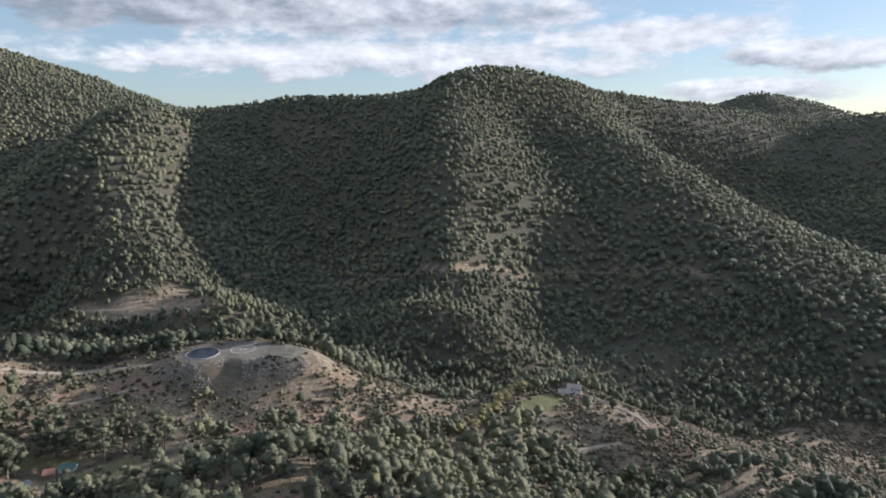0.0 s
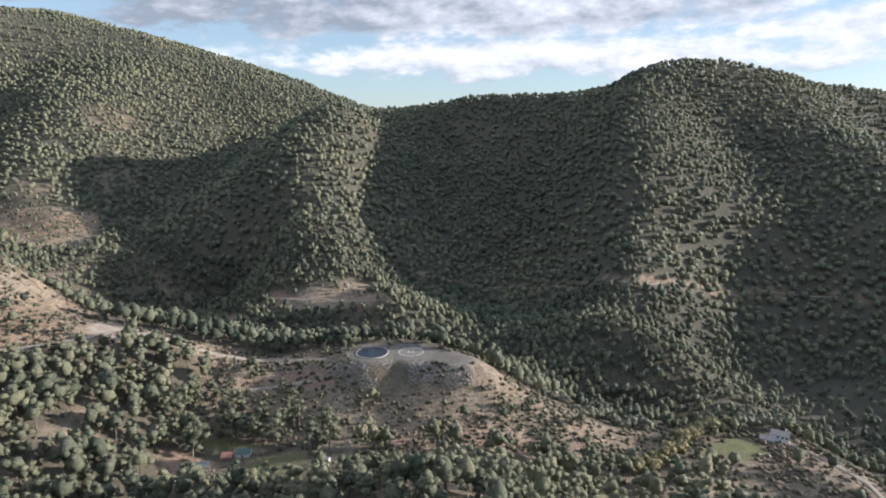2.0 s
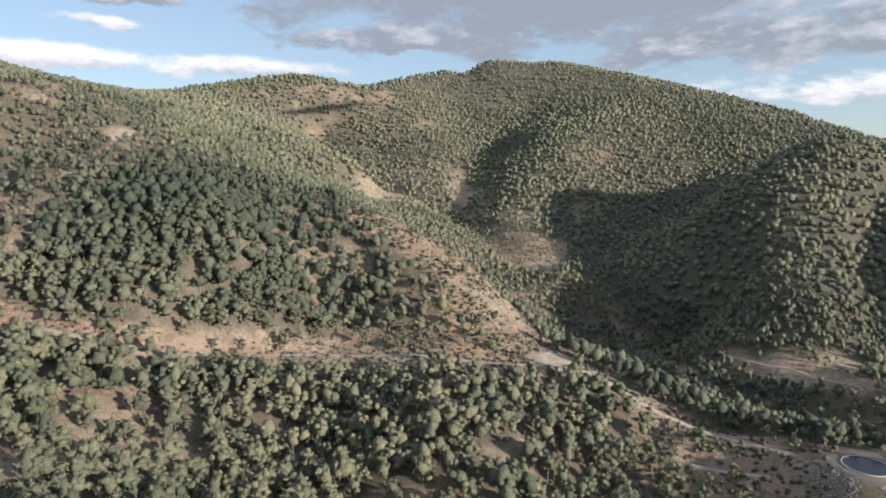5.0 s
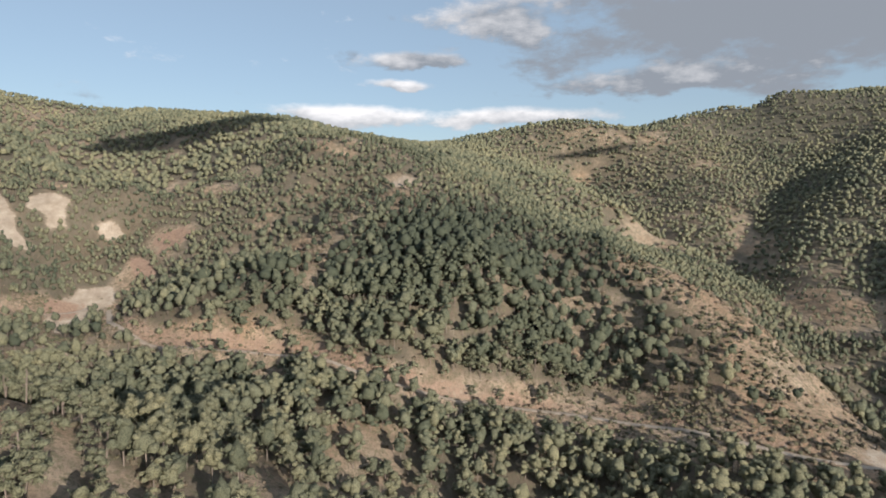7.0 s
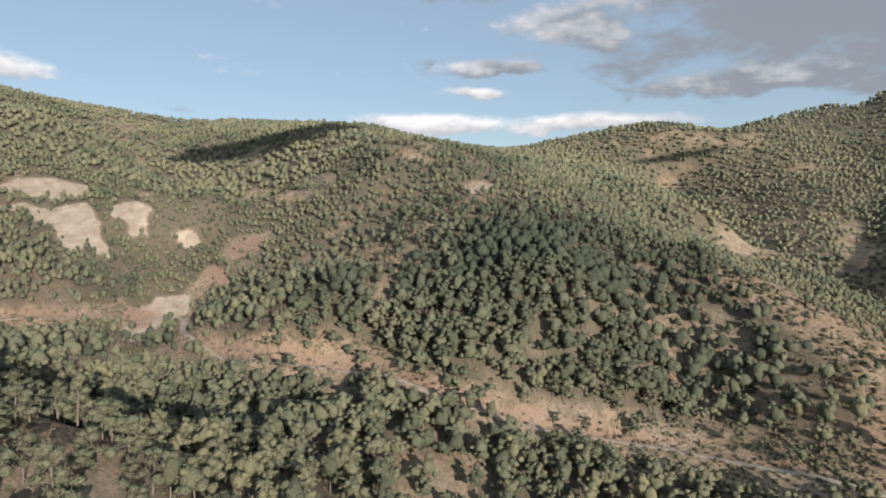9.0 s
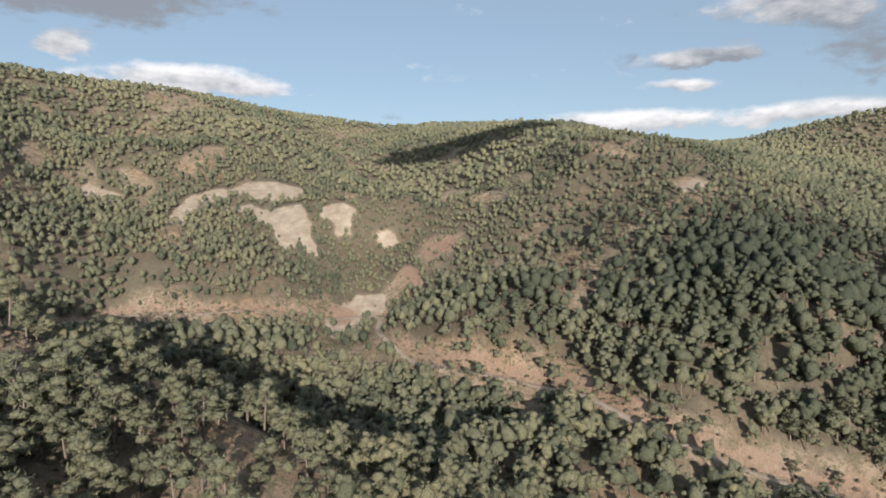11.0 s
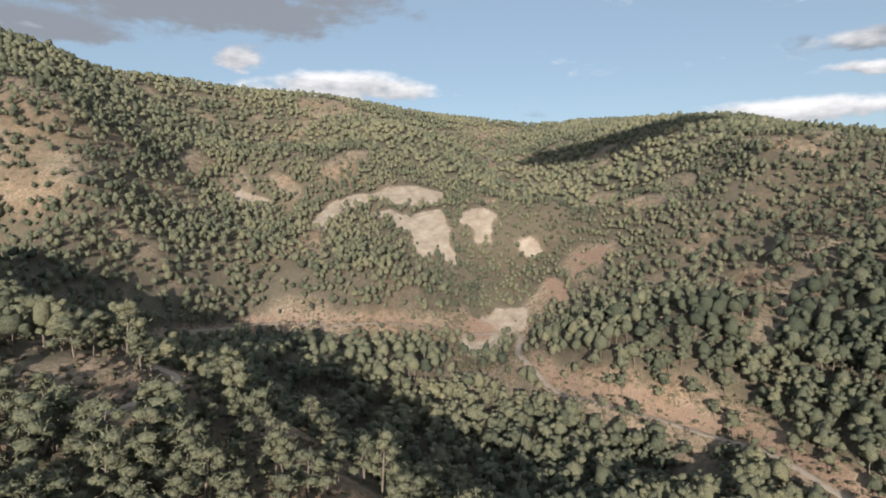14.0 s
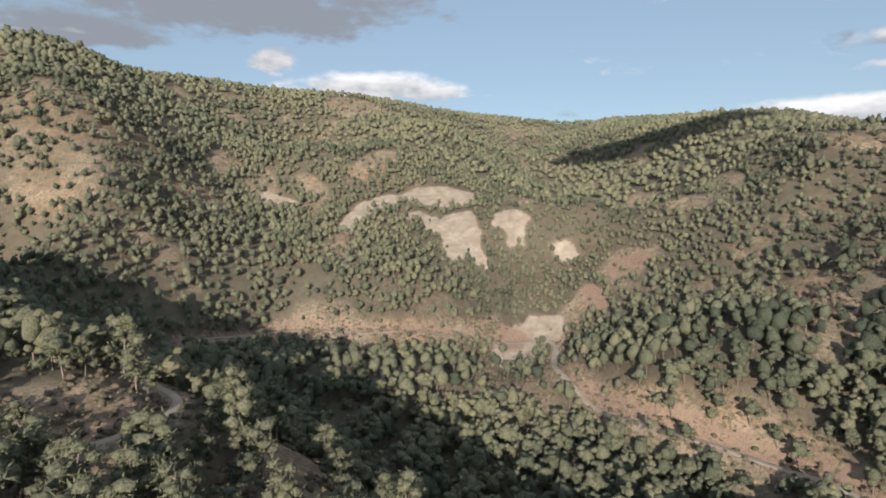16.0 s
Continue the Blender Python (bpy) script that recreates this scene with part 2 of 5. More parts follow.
ground_line((-1208, 1058, 346), (-1123, 900, 280), (-1002, 750, 208), (-838, 600, 146), (-613, 532, 114))  # north-west gully
ground_line((-1506, 1140, 518), (-1319, 936, 364), (-1072, 716, 231), (-891, 570, 170))  # middle spur
ground_line((-804, 481, 179), (-1033, 538, 192), (-1381, 594, 291), (-1133, 413, 292), (-890, 541, 195), (-692, 528, 141))  # upper valley
ground_line((-544, 569, 108), (-620, 799, 138), (-699, 1010, 195))  # gully by the wooded spur
# lower land beyond the crests, out to the horizon
for k in range(24):
    a = k / 24 * 2 * math.pi
    for far in (3300, 4000, 4700):
        LINE_POINTS.append(np.array((far * math.sin(a), far * math.cos(a), 60.0)))
ground_line((-900, -1400, 240), (-1900, -1000, 290), (-2300, -300, 280), (-2300, 450, 280), (-2200, 1300, 300), (-1700, 2000, 250), (-500, 1800, 150), (200, 1500, 130))
ground_line((1500, 1100, 60), (1000, 600, 30), (700, 0, 30), (500, -500, 70), (0, -900, 170), (-400, -1300, 260))
ground_line((230, 200, 20), (300, 0, 40), (120, -180, 90), (-60, -80, 110), (-150, -250, 190))

CTRL = np.array(LINE_POINTS)


def solve_ground():
    xy = CTRL[:, :2] / 1000
    d = np.hypot(xy[:, None, 0] - xy[None, :, 0], xy[:, None, 1] - xy[None, :, 1])
    n = len(xy)
    k = d * d * np.log(d + 1e-9) + np.eye(n) * 0.00006
    m = np.zeros((n + 3, n + 3))
    m[:n, :n], m[:n, n], m[n, :n] = k, 1, 1
    m[:n, n + 1:], m[n + 1:, :n] = xy, xy.T
    return np.linalg.solve(m, np.concatenate([CTRL[:, 2], np.zeros(3)]))


WEIGHT = solve_ground()


def smooth_ground(x, y):
    x, y = np.asarray(x, float).ravel() / 1000, np.asarray(y, float).ravel() / 1000
    out = np.zeros(len(x))
    n = len(CTRL)
    for s in range(0, len(x), 20000):
        xs, ys = x[s:s + 20000, None], y[s:s + 20000, None]
        d = np.hypot(xs - CTRL[None, :, 0] / 1000, ys - CTRL[None, :, 1] / 1000)
        out[s:s + 20000] = (d * d * np.log(d + 1e-9)) @ WEIGHT[:n] + WEIGHT[n] + xs[:, 0] * WEIGHT[n + 1] + ys[:, 0] * WEIGHT[n + 2]
    return out


def axis(lo, hi, step, reach):
    def beyond(v, sign):
        out, s = [], step
        while abs(v) < reach:
            s = min(s * 1.04, 15.0) if abs(v) < 1900 else s * 1.2
            v += sign * s
            out.append(v)
        return out
    return np.array(beyond(lo, -1)[::-1] + list(np.arange(lo, hi + 0.1, step)) + beyond(hi, 1))


GX, GY = axis(-700, 180, 4.0, 4800), axis(-320, 480, 4.0, 4800)
XX, YY = np.meshgrid(GX, GY, indexing="ij")
ZZ = smooth_ground(XX, YY).reshape(XX.shape)
ZZ += fbm(XX, YY, 80, 5, 3) * 4.0


def ground_z(x, y):
    x, y = np.asarray(x, float), np.asarray(y, float)
    i = np.clip(np.searchsorted(GX, x) - 1, 0, len(GX) - 2)
    j = np.clip(np.searchsorted(GY, y) - 1, 0, len(GY) - 2)
    u, v = (x - GX[i]) / (GX[i + 1] - GX[i]), (y - GY[j]) / (GY[j + 1] - GY[j])
    return (ZZ[i, j] * (1 - u) + ZZ[i + 1, j] * u) * (1 - v) + (ZZ[i, j + 1] * (1 - u) + ZZ[i + 1, j + 1] * u) * v

# ---- what covers the ground: kind, middle x and y, and two half axes ----
PATCHES = []
PATCHES += [("pale", *p) for p in (
    (-585, -137, -5, 15, 8, 4), (-625, 123, -6, 11, 13, -1),
    (-303, 328, 17, 7, 7, -14),
)]
PATCHES += [("bare", *p) for p in (
    (-675, -145, 1, 16, 4, 1), (-504, -176, -61, 24, 6, 3), (-482, -244, -6, 24, 13, 11), (-730, -391, -50, -1, 12, 19),
    (-658, -415, 8, 25, -11, 1), (-1022, -654, -52, 16, 36, 28), (-605, -494, 7, 25, -29, -18), (-608, -457, -12, 7, 9, 9),
    (-1421, -521, -70, 40, 99, 44), (-556, -292, 26, 29, -14, 3), (-580, 134, 9, 3, -9, 8), (-545, 37, 10, 19, 23, 2),
)]
PATCHES += [("bare", *p) for p in (
    (-560, 70, 5, 13, 8, 0), (-364, 317, 48, 4, 14, -29), (-630, 119, 0, 15, 13, -2), (-62, 363, 64, 1, 1, -36),
    (-92, 337, 31, -10, -3, -21), (-161, 246, 14, 0, 7, -12), (-253, 558, 18, 15, 8, -19), (-299, 526, 17, 1, 3, -5),
    (-640, 587, 20, 31, 16, -16), (-968, 705, 92, -46, 11, -32), (-250, -103, -6, 0, 2, -3), (-398, -436, -9, 20, 3, 6),
)]
PATCHES += [("bare", *p) for p in (
    (-250, -116, 12, -9, 8, 8), (-60, 375, 45, -10, 8, 16),
)]
PATCHES += [("red", *p) for p in (
    (-635, -77, 0, 18, 11, -5), (-620, -103, 18, 10, 2, 9), (-566, -145, -14, 11, 14, 8), (-107, 315, 17, 1, 5, -16),
    (-184, 349, 17, 1, 3, -6), (-204, 260, -2, -15, 17, -9), (137, 344, 11, -15, -5, -10), (-70, 335, 26, 8, -6, 12),
    (-35, 350, 18, 8, -6, 8),
)]
PATCHES += [("sparse", *p) for p in (
    (-535, 44, 12, 11, 35, 0), (-871, 939, 41, 32, 33, -47), (-788, 639, 117, -60, -14, -32), (-250, -112, -12, -6, 0, -10),
    (-436, -461, -8, -38, -44, 2), (-243, -112, 26, -22, 20, 18), (-145, 325, 62, 12, -10, 34), (-215, 330, 40, -20, 18, 26),
)]
PATCHES += [("field", *p) for p in (
    (-66, 302, 11, 11, 3, -14), (-159, 265, 18, 7, 10, -23), (-203, 293, 19, 3, 2, -6), (62, 392, 18, 13, -2, -12),
)]
PATCHES += [("scrub", *p) for p in (
    (93, 392, 39, -18, -14, -31), (208, 330, 93, 71, -19, -26), (130, 366, 31, -21, -17, -20), (-20, 372, 40, 12, -10, 28),
    (10, 385, 30, 20, -14, 22),
)]

COVERS = []


def cover(kind, *outline):
    """A patch of a kind with a ragged outline."""
    COVERS.append((kind, outline))


# the pale scars on the western slope
cover("pale", (-646, -307), (-669, -291), (-667, -277), (-693, -249), (-669, -230), (-664, -221), (-647, -214), (-632, -193), (-627, -204), (-631, -217), (-615, -221), (-626, -235), (-641, -245), (-640, -263), (-657, -280))
cover("pale", (-680, -325), (-719, -324), (-738, -301), (-740, -270), (-719, -259), (-703, -264), (-687, -296))
cover("pale", (-593, -325), (-622, -341), (-652, -350), (-677, -339), (-688, -326), (-671, -316), (-649, -329), (-614, -321), (-591, -313))
cover("pale", (-691, -222), (-697, -205), (-691, -186), (-683, -190), (-669, -182), (-664, -190), (-676, -202), (-677, -213))
cover("pale", (-677, -159), (-682, -147), (-675, -133), (-669, -144))
cover("pale", (-600, -443), (-622, -447), (-632, -432), (-628, -405), (-611, -411), (-604, -431))
cover("pale", (-569, -152), (-601, -144), (-605, -126), (-587, -112), (-571, -121), (-545, -120), (-525, -130), (-540, -144))
# bare earth round them and along the valley road
cover("bare", (-669, -109), (-661, -85), (-650, -64), (-637, -63), (-629, -70), (-617, -79), (-628, -93), (-649, -108))
cover("red", (-659, -100), (-652, -72), (-640, -70), (-632, -85), (-645, -102))
cover("bare", (-633, -116), (-621, -99), (-607, -99), (-590, -105), (-606, -124))
cover("bare", (-476, -275), (-486, -253), (-485, -232), (-504, -199), (-538, -176), (-582, -163), (-571, -149), (-523, -167), (-491, -190), (-478, -207), (-473, -177), (-449, -192), (-460, -229), (-467, -265))
cover("bare", (-695, -404), (-733, -410), (-773, -418), (-787, -395), (-751, -384), (-713, -382))
cover("sparse", (-415, -521), (-447, -532), (-466, -507), (-502, -494), (-548, -504), (-509, -449), (-432, -411), (-401, -444), (-391, -470))
cover("bare", (-551, 4), (-571, 14), (-570, 28), (-540, 53), (-519, 64), (-518, 44), (-533, 25))
cover("sparse", (-577, 35), (-560, 58), (-519, 83), (-497, 66), (-490, 44), (-510, 27))
cover("bare", (-764, -237), (-719, -192), (-706, -190), (-714, -218), (-730, -232))
cover("bare", (-823, -150), (-868, -137), (-841, -105), (-826, -114))
cover("bare", (-703, -68), (-730, -22), (-671, -12), (-680, -61))
cover("bare", (-967, -676), (-1091, -765), (-1146, -706), (-1065, -613), (-1000, -648))
cover("sparse", (-1380, -574), (-1573, -538), (-1476, -432), (-1115, -310), (-984, -346), (-1196, -504))
cover("scrub", (-474, -131), (-504, -132), (-506, -103), (-488, -82), (-472, -78), (-462, -100))
# the forest road and the bare flank of the spur
cover("bare", (-512, -85), (-493, -59), (-479, -34), (-475, -7), (-472, 9), (-470, 31), (-443, 62), (-437, 62), (-439, 42), (-461, 10), (-454, -11), (-458, -37), (-485, -74))
cover("bare", (-624, 109), (-638, 124), (-635, 136), (-617, 121))
cover("bare", (-454, 36), (-436, 63), (-422, 90), (-415, 127), (-415, 157), (-411, 192), (-402, 228), (-365, 267), (-308, 323), (-293, 319), (-295, 272), (-318, 244), (-359, 205), (-386, 162), (-400, 115), (-411, 67), (-438, 36))
cover("bare", (-521, 280), (-500, 306), (-474, 323), (-444, 342), (-408, 356), (-372, 357), (-335, 338), (-308, 315), (-330, 298), (-360, 276), (-382, 290), (-417, 292), (-452, 284), (-485, 266))
cover("sparse", (-484, 229), (-461, 265), (-415, 285), (-369, 275), (-380, 235), (-430, 205))
# behind the spur and far off
cover("bare", (-717, 566), (-730, 615), (-675, 631), (-635, 651), (-584, 598), (-576, 554), (-627, 543))
cover("bare", (-854, 426), (-990, 540), (-1041, 628), (-872, 518), (-850, 471))
cover("sparse", (-748, 364), (-908, 483), (-1019, 614), (-863, 560), (-784, 496))
cover("sparse", (-738, 743), (-761, 815), (-731, 850), (-703, 770), (-687, 706))
cover("bare", (-1041, 721), (-953, 713), (-897, 698), (-889, 656), (-961, 670))
cover("bare", (-313, 528), (-282, 554), (-250, 565), (-214, 540), (-197, 507), (-224, 503), (-286, 516))
cover("bare", (-767, 20), (-764, 35), (-698, 61), (-682, 83), (-675, 72), (-692, 44))

# the knoll with the house, the thickets on the flat and the slope under the pond
cover("scrub", (86, 326), (130, 312), (175, 330), (208, 365), (215, 415), (183, 450), (120, 428), (70, 408), (45, 385), (58, 342))
cover("scrub", (212, 425), (300, 470), (390, 460), (395, 330), (310, 290), (205, 330))
cover("field", (48, 392), (62, 402), (80, 404), (84, 390), (66, 376))
cover("bare", (150, 372), (178, 388), (205, 372), (190, 350), (165, 352))


def outline_depth(x, y, outline):
    """How many metres inside an outline the places lie; less than 0 outside."""
    inside, gap = np.zeros(np.shape(x), bool), np.full(np.shape(x), 1e9)
    for (ax, ay), (bx, by) in zip(outline, outline[1:] + outline[:1]):
        t = np.clip(((x - ax) * (bx - ax) + (y - ay) * (by - ay)) / ((bx - ax) ** 2 + (by - ay) ** 2), 0, 1)
        gap = np.minimum(gap, np.hypot(x - ax - t * (bx - ax), y - ay - t * (by - ay)))
        if ay != by:
            inside ^= ((ay > y) != (by > y)) & (x < (bx - ax) * (y - ay) / (by - ay) + ax)
    return np.where(inside, gap, -gap)



def patch_mask(kind, x, y, soft=0.35):
    """How far the places lie inside the patches of a kind, 0 to 1, with ragged edges."""
    rag = fbm(x, y, 14, 4, 40) * 0.55 + fbm(x, y, 45, 2, 47) * 0.3
    best = np.zeros(np.shape(x))
    for k, cx, cy, ax, ay, bx, by in PATCHES:
        if k != kind:
            continue
        det = ax * by - ay * bx
        if abs(det) < 1:
            continue
        dx, dy = x - cx, y - cy
        u, v = (dx * by - dy * bx) / det, (ax * dy - ay * dx) / det
        best = np.maximum(best, np.clip((1.05 - np.hypot(u, v) + 0.75 * rag) / soft + 0.15, 0, 1))
    for k, half, line in STRIPS:
        if k == kind:
            best = np.maximum(best, np.clip((1 - strip_gap(x, y, line) / half + 0.6 * rag) / soft, 0, 1))
    for k, outline in COVERS:
        if k == kind:
            best = np.maximum(best, np.clip((0.8 if kind == "pale" else 0.6) + (outline_depth(x, y, outline) + (7.5 if kind == "pale" else 5.0) * rag) / 5.0, 0, 1))
    if kind == "bare":
        for name, verge in (("forest_road", 10.0), ("valley_road", 6.0), ("ridge_road", 5.0), ("mountain_track", 3.5), ("spur_track", 9.0)):
            best = np.maximum(best, np.clip((1 - strip_gap(x, y, ROADS[name][1]) / verge + 0.6 * rag) / soft, 0, 1))
    return best


# bare strips along a line: kind, half width, plan
STRIPS = [
    ("sparse", 18, ((-310, 285), (-350, 275), (-395, 262), (-430, 250), (-465, 225))),
]


def strip_gap(x, y, line):
    """The distance from a line of the plan."""
    best = np.full(np.shape(x), 1e9)
    for (ax, ay), (bx, by) in zip(line[:-1], line[1:]):
        t = np.clip(((x - ax) * (bx - ax) + (y - ay) * (by - ay)) / ((bx - ax) ** 2 + (by - ay) ** 2), 0, 1)
        best = np.minimum(best, np.hypot(x - ax - t * (bx - ax), y - ay - t * (by - ay)))
    return best


def smooth_line(points, step=3.0):
    """A rounded line through points of the plan, a place every step metres."""
    p = np.array(points, float)[:, :2]
    p = np.vstack([2 * p[0] - p[1], p, 2 * p[-1] - p[-2]])
    out = []
    for k in range(1, len(p) - 2):
        n = max(2, int(np.hypot(*(p[k + 1] - p[k])) / step))
        for t in np.arange(n) / n:
            a, b, c, d = p[k - 1], p[k], p[k + 1], p[k + 2]
            out.append(0.5 * (2 * b + (c - a) * t + (2 * a - 5 * b + 4 * c - d) * t ** 2 + (3 * b - 3 * c + d - a) * t ** 3))
    out.append(p[-2])
    return np.array(out)


ROADS = {
    "forest_road": (4.2, [(-572, -113), (-512, -90), (-477, -54), (-461, -22), (-457, 7), (-445, 40), (-415, 80), (-404, 121), (-399, 165), (-388, 203), (-361, 238), (-328, 277), (-308, 308), (-299, 329), (-279, 336), (-251, 344), (-227, 353), (-204, 363), (-184, 367), (-170, 368)]),
    "valley_road": (3.6, [(-578, -130), (-527, -169), (-485, -213), (-469, -267), (-428, -274), (-399, -273)]),
    "ridge_road": (2.8, [(-228, -104), (-236, -104), (-246, -102), (-256, -101), (-266, -103), (-276, -109), (-283, -119), (-287, -132), (-293, -150), (-300, -168), (-320, -198), (-356, -246), (-396, -268), (-424, -270)]),
    "mountain_track": (2.4, [(-222, 690), (-188, 750), (-133, 770), (-52, 662), (5, 610), (40, 640), (73, 676), (110, 712), (149, 740), (215, 732), (264, 720), (296, 690)]),
    "spur_track": (3.0, [(-324, 535), (-291, 531), (-263, 535), (-210, 504)]),
    "house_track": (3.2, [(63, 333), (75, 340), (93, 345), (107, 346)]),
    "house_drive": (2.6, [(96, 413), (108, 404), (118, 392), (126, 376), (128, 360)]),
    "terrace_track": (3.0, [(-215, 333), (-197, 342), (-182, 349)]),
}
STRIPS += [
    ("bare", 6, ((-820, -233), (-841, -204))),
    ("bare", 9, ((-865, -601), (-1028, -646), (-1069, -604))),
    ("bare", 10, ((-1368, -602), (-1495, -567), (-1573, -505))),
    ("bare", 14, ((-100, 374), (-73, 375), (-41, 386), (-3, 399), (25, 405))),
    ("bare", 16, ((-107, 353), (-74, 351), (-37, 357), (-8, 351))),
    ("scrub", 18, ((-60, 379), (-28, 380), (17, 366))),
    ("scrub", 28, ((176, 346), (245, 403), (273, 384), (288, 373))),
    ("bare", 9, ((-519, -148), (-503, -132))),
    ("bare", 22, ((-407, 304), (-377, 319), (-331, 320))),
    ("sparse", 25, ((43, 409), (75, 396), (105, 393))),
]

CUT = np.zeros(XX.shape)
ROAD_LINES = {}
for road_name, (wide, line) in ROADS.items():
    q = smooth_line(line)
    qz = ground_z(q[:, 0], q[:, 1])
    for _ in range(12):
        qz[1:-1] = (qz[:-2] + 2 * qz[1:-1] + qz[2:]) / 4
    ROAD_LINES[road_name] = (wide, np.column_stack([q, qz]))
    lo, hi = q.min(0) - 14, q.max(0) + 14
    sel = np.nonzero((XX > lo[0]) & (XX < hi[0]) & (YY > lo[1]) & (YY < hi[1]))
    sx, sy = XX[sel], YY[sel]
    d2 = (sx[:, None] - q[None, :, 0]) ** 2 + (sy[:, None] - q[None, :, 1]) ** 2
    near = d2.argmin(1)
    d, rz = np.sqrt(d2.min(1)), qz[near]
    old = ZZ[sel]
    w = np.clip((wide / 2 + 7.0 - d) / 4.5, 0, 1)
    CUT[sel] = np.maximum(CUT[sel], np.where((old - rz > 0.6) & (d < wide / 2 + 8), np.clip((old - rz) / 2.0, 0, 1), 0))
    ZZ[sel] = old + (rz - 0.12 - old) * w * w * (3 - 2 * w)

# the levelled ground round the pond, with its bank
POND, PAD, LEVEL = (-152.5, 376.5), (-129.5, 385.0), 104.0


def pond_ground(x, y):
    """0 on the levelled ground, rising outwards in metres from its edge."""
    a, b = np.hypot(x - POND[0], y - POND[1]) - 15.0, np.hypot(x - PAD[0], y - PAD[1]) - 15.0
    c = np.hypot((x + 104) / 1.7, y - 383) - 9.0
    return np.maximum(np.minimum(np.minimum(a, b), c), 0)


edge = pond_ground(XX, YY)
w = np.clip(1 - edge / 16.0, 0, 1)
ZZ += (LEVEL - ZZ) * w ** 1.2
GRAVEL = np.clip(1 - edge / 2.5, 0, 1)


def mesh_from(name, verts, faces):
    me = bpy.data.meshes.new(name)
    verts, faces = np.asarray(verts, np.float32), np.asarray(faces, np.int32)
    k = faces.shape[1]
    me.vertices.add(len(verts))
    me.vertices.foreach_set("co", verts.ravel())
    me.loops.add(len(faces) * k)
    me.loops.foreach_set("vertex_index", faces.ravel())
    me.polygons.add(len(faces))
    me.polygons.foreach_set("loop_start", np.arange(len(faces), dtype=np.int32) * k)
    me.update(calc_edges=True)
    return me


# ---- materials ----
def material(name, rough=0.9, metal=0.0):
    m = bpy.data.materials.new(name)
    m.use_nodes = True
    bsdf = m.node_tree.nodes["Principled BSDF"]
    bsdf.inputs["Roughness"].default_value, bsdf.inputs["Metallic"].default_value = rough, metal
    bsdf.inputs["Specular IOR Level"].default_value = 0.25
    return m, m.node_tree.nodes, m.node_tree.links, bsdf


def noise_of(n, l, scale, detail=4.0, rough=0.55, coords="Object"):
    co, nd = n.new("ShaderNodeTexCoord"), n.new("ShaderNodeTexNoise")
    nd.inputs["Scale"].default_value, nd.inputs["Detail"].default_value, nd.inputs["Roughness"].default_value = scale, detail, rough
    l.new(co.outputs[coords], nd.inputs["Vector"])
    return nd.outputs[0]


def ramp_of(n, l, value, *stops):
    nd = n.new("ShaderNodeValToRGB")
    e = nd.color_ramp.elements
    while len(e) < len(stops):
        e.new(0.5)
    for k, (at, colour) in enumerate(stops):
        e[k].position, e[k].color = at, (*colour, 1)
    l.new(value, nd.inputs[0])
    return nd.outputs[0]


def mixed(n, l, factor, a, b, mode="MIX"):
    nd = n.new("ShaderNodeMix")
    nd.data_type, nd.blend_type = "RGBA", mode
    for key, v in (("Factor", factor), ("A", a), ("B", b)):
        if isinstance(v, (int, float)):
            nd.inputs[key].default_value = v
        elif isinstance(v, tuple):
            nd.inputs[key].default_value = (*v, 1)
        else:
            l.new(v, nd.inputs[key])
    return nd.outputs["Result"]


def bump_of(n, l, bsdf, height, strength, distance):
    nd = n.new("ShaderNodeBump")
    nd.inputs["Strength"].default_value, nd.inputs["Distance"].default_value = strength, distance
    l.new(height, nd.inputs["Height"])
    l.new(nd.outputs[0], bsdf.inputs["Normal"])


def plain_worn(name, dark, light, scale, rough=0.85, bump=0.02, metal=0.0):
    """A surface of one colour with stains and grain."""
    m, n, l, bsdf = material(name, rough, metal)
    big, small = noise_of(n, l, scale), noise_of(n, l, scale * 9)
    c = ramp_of(n, l, big, (0.3, dark), (0.7, light))
    l.new(mixed(n, l, 0.35, c, ramp_of(n, l, small, (0.3, dark), (0.75, light))), bsdf.inputs["Base Color"])
    bump_of(n, l, bsdf, small, 0.6, bump)
    return m


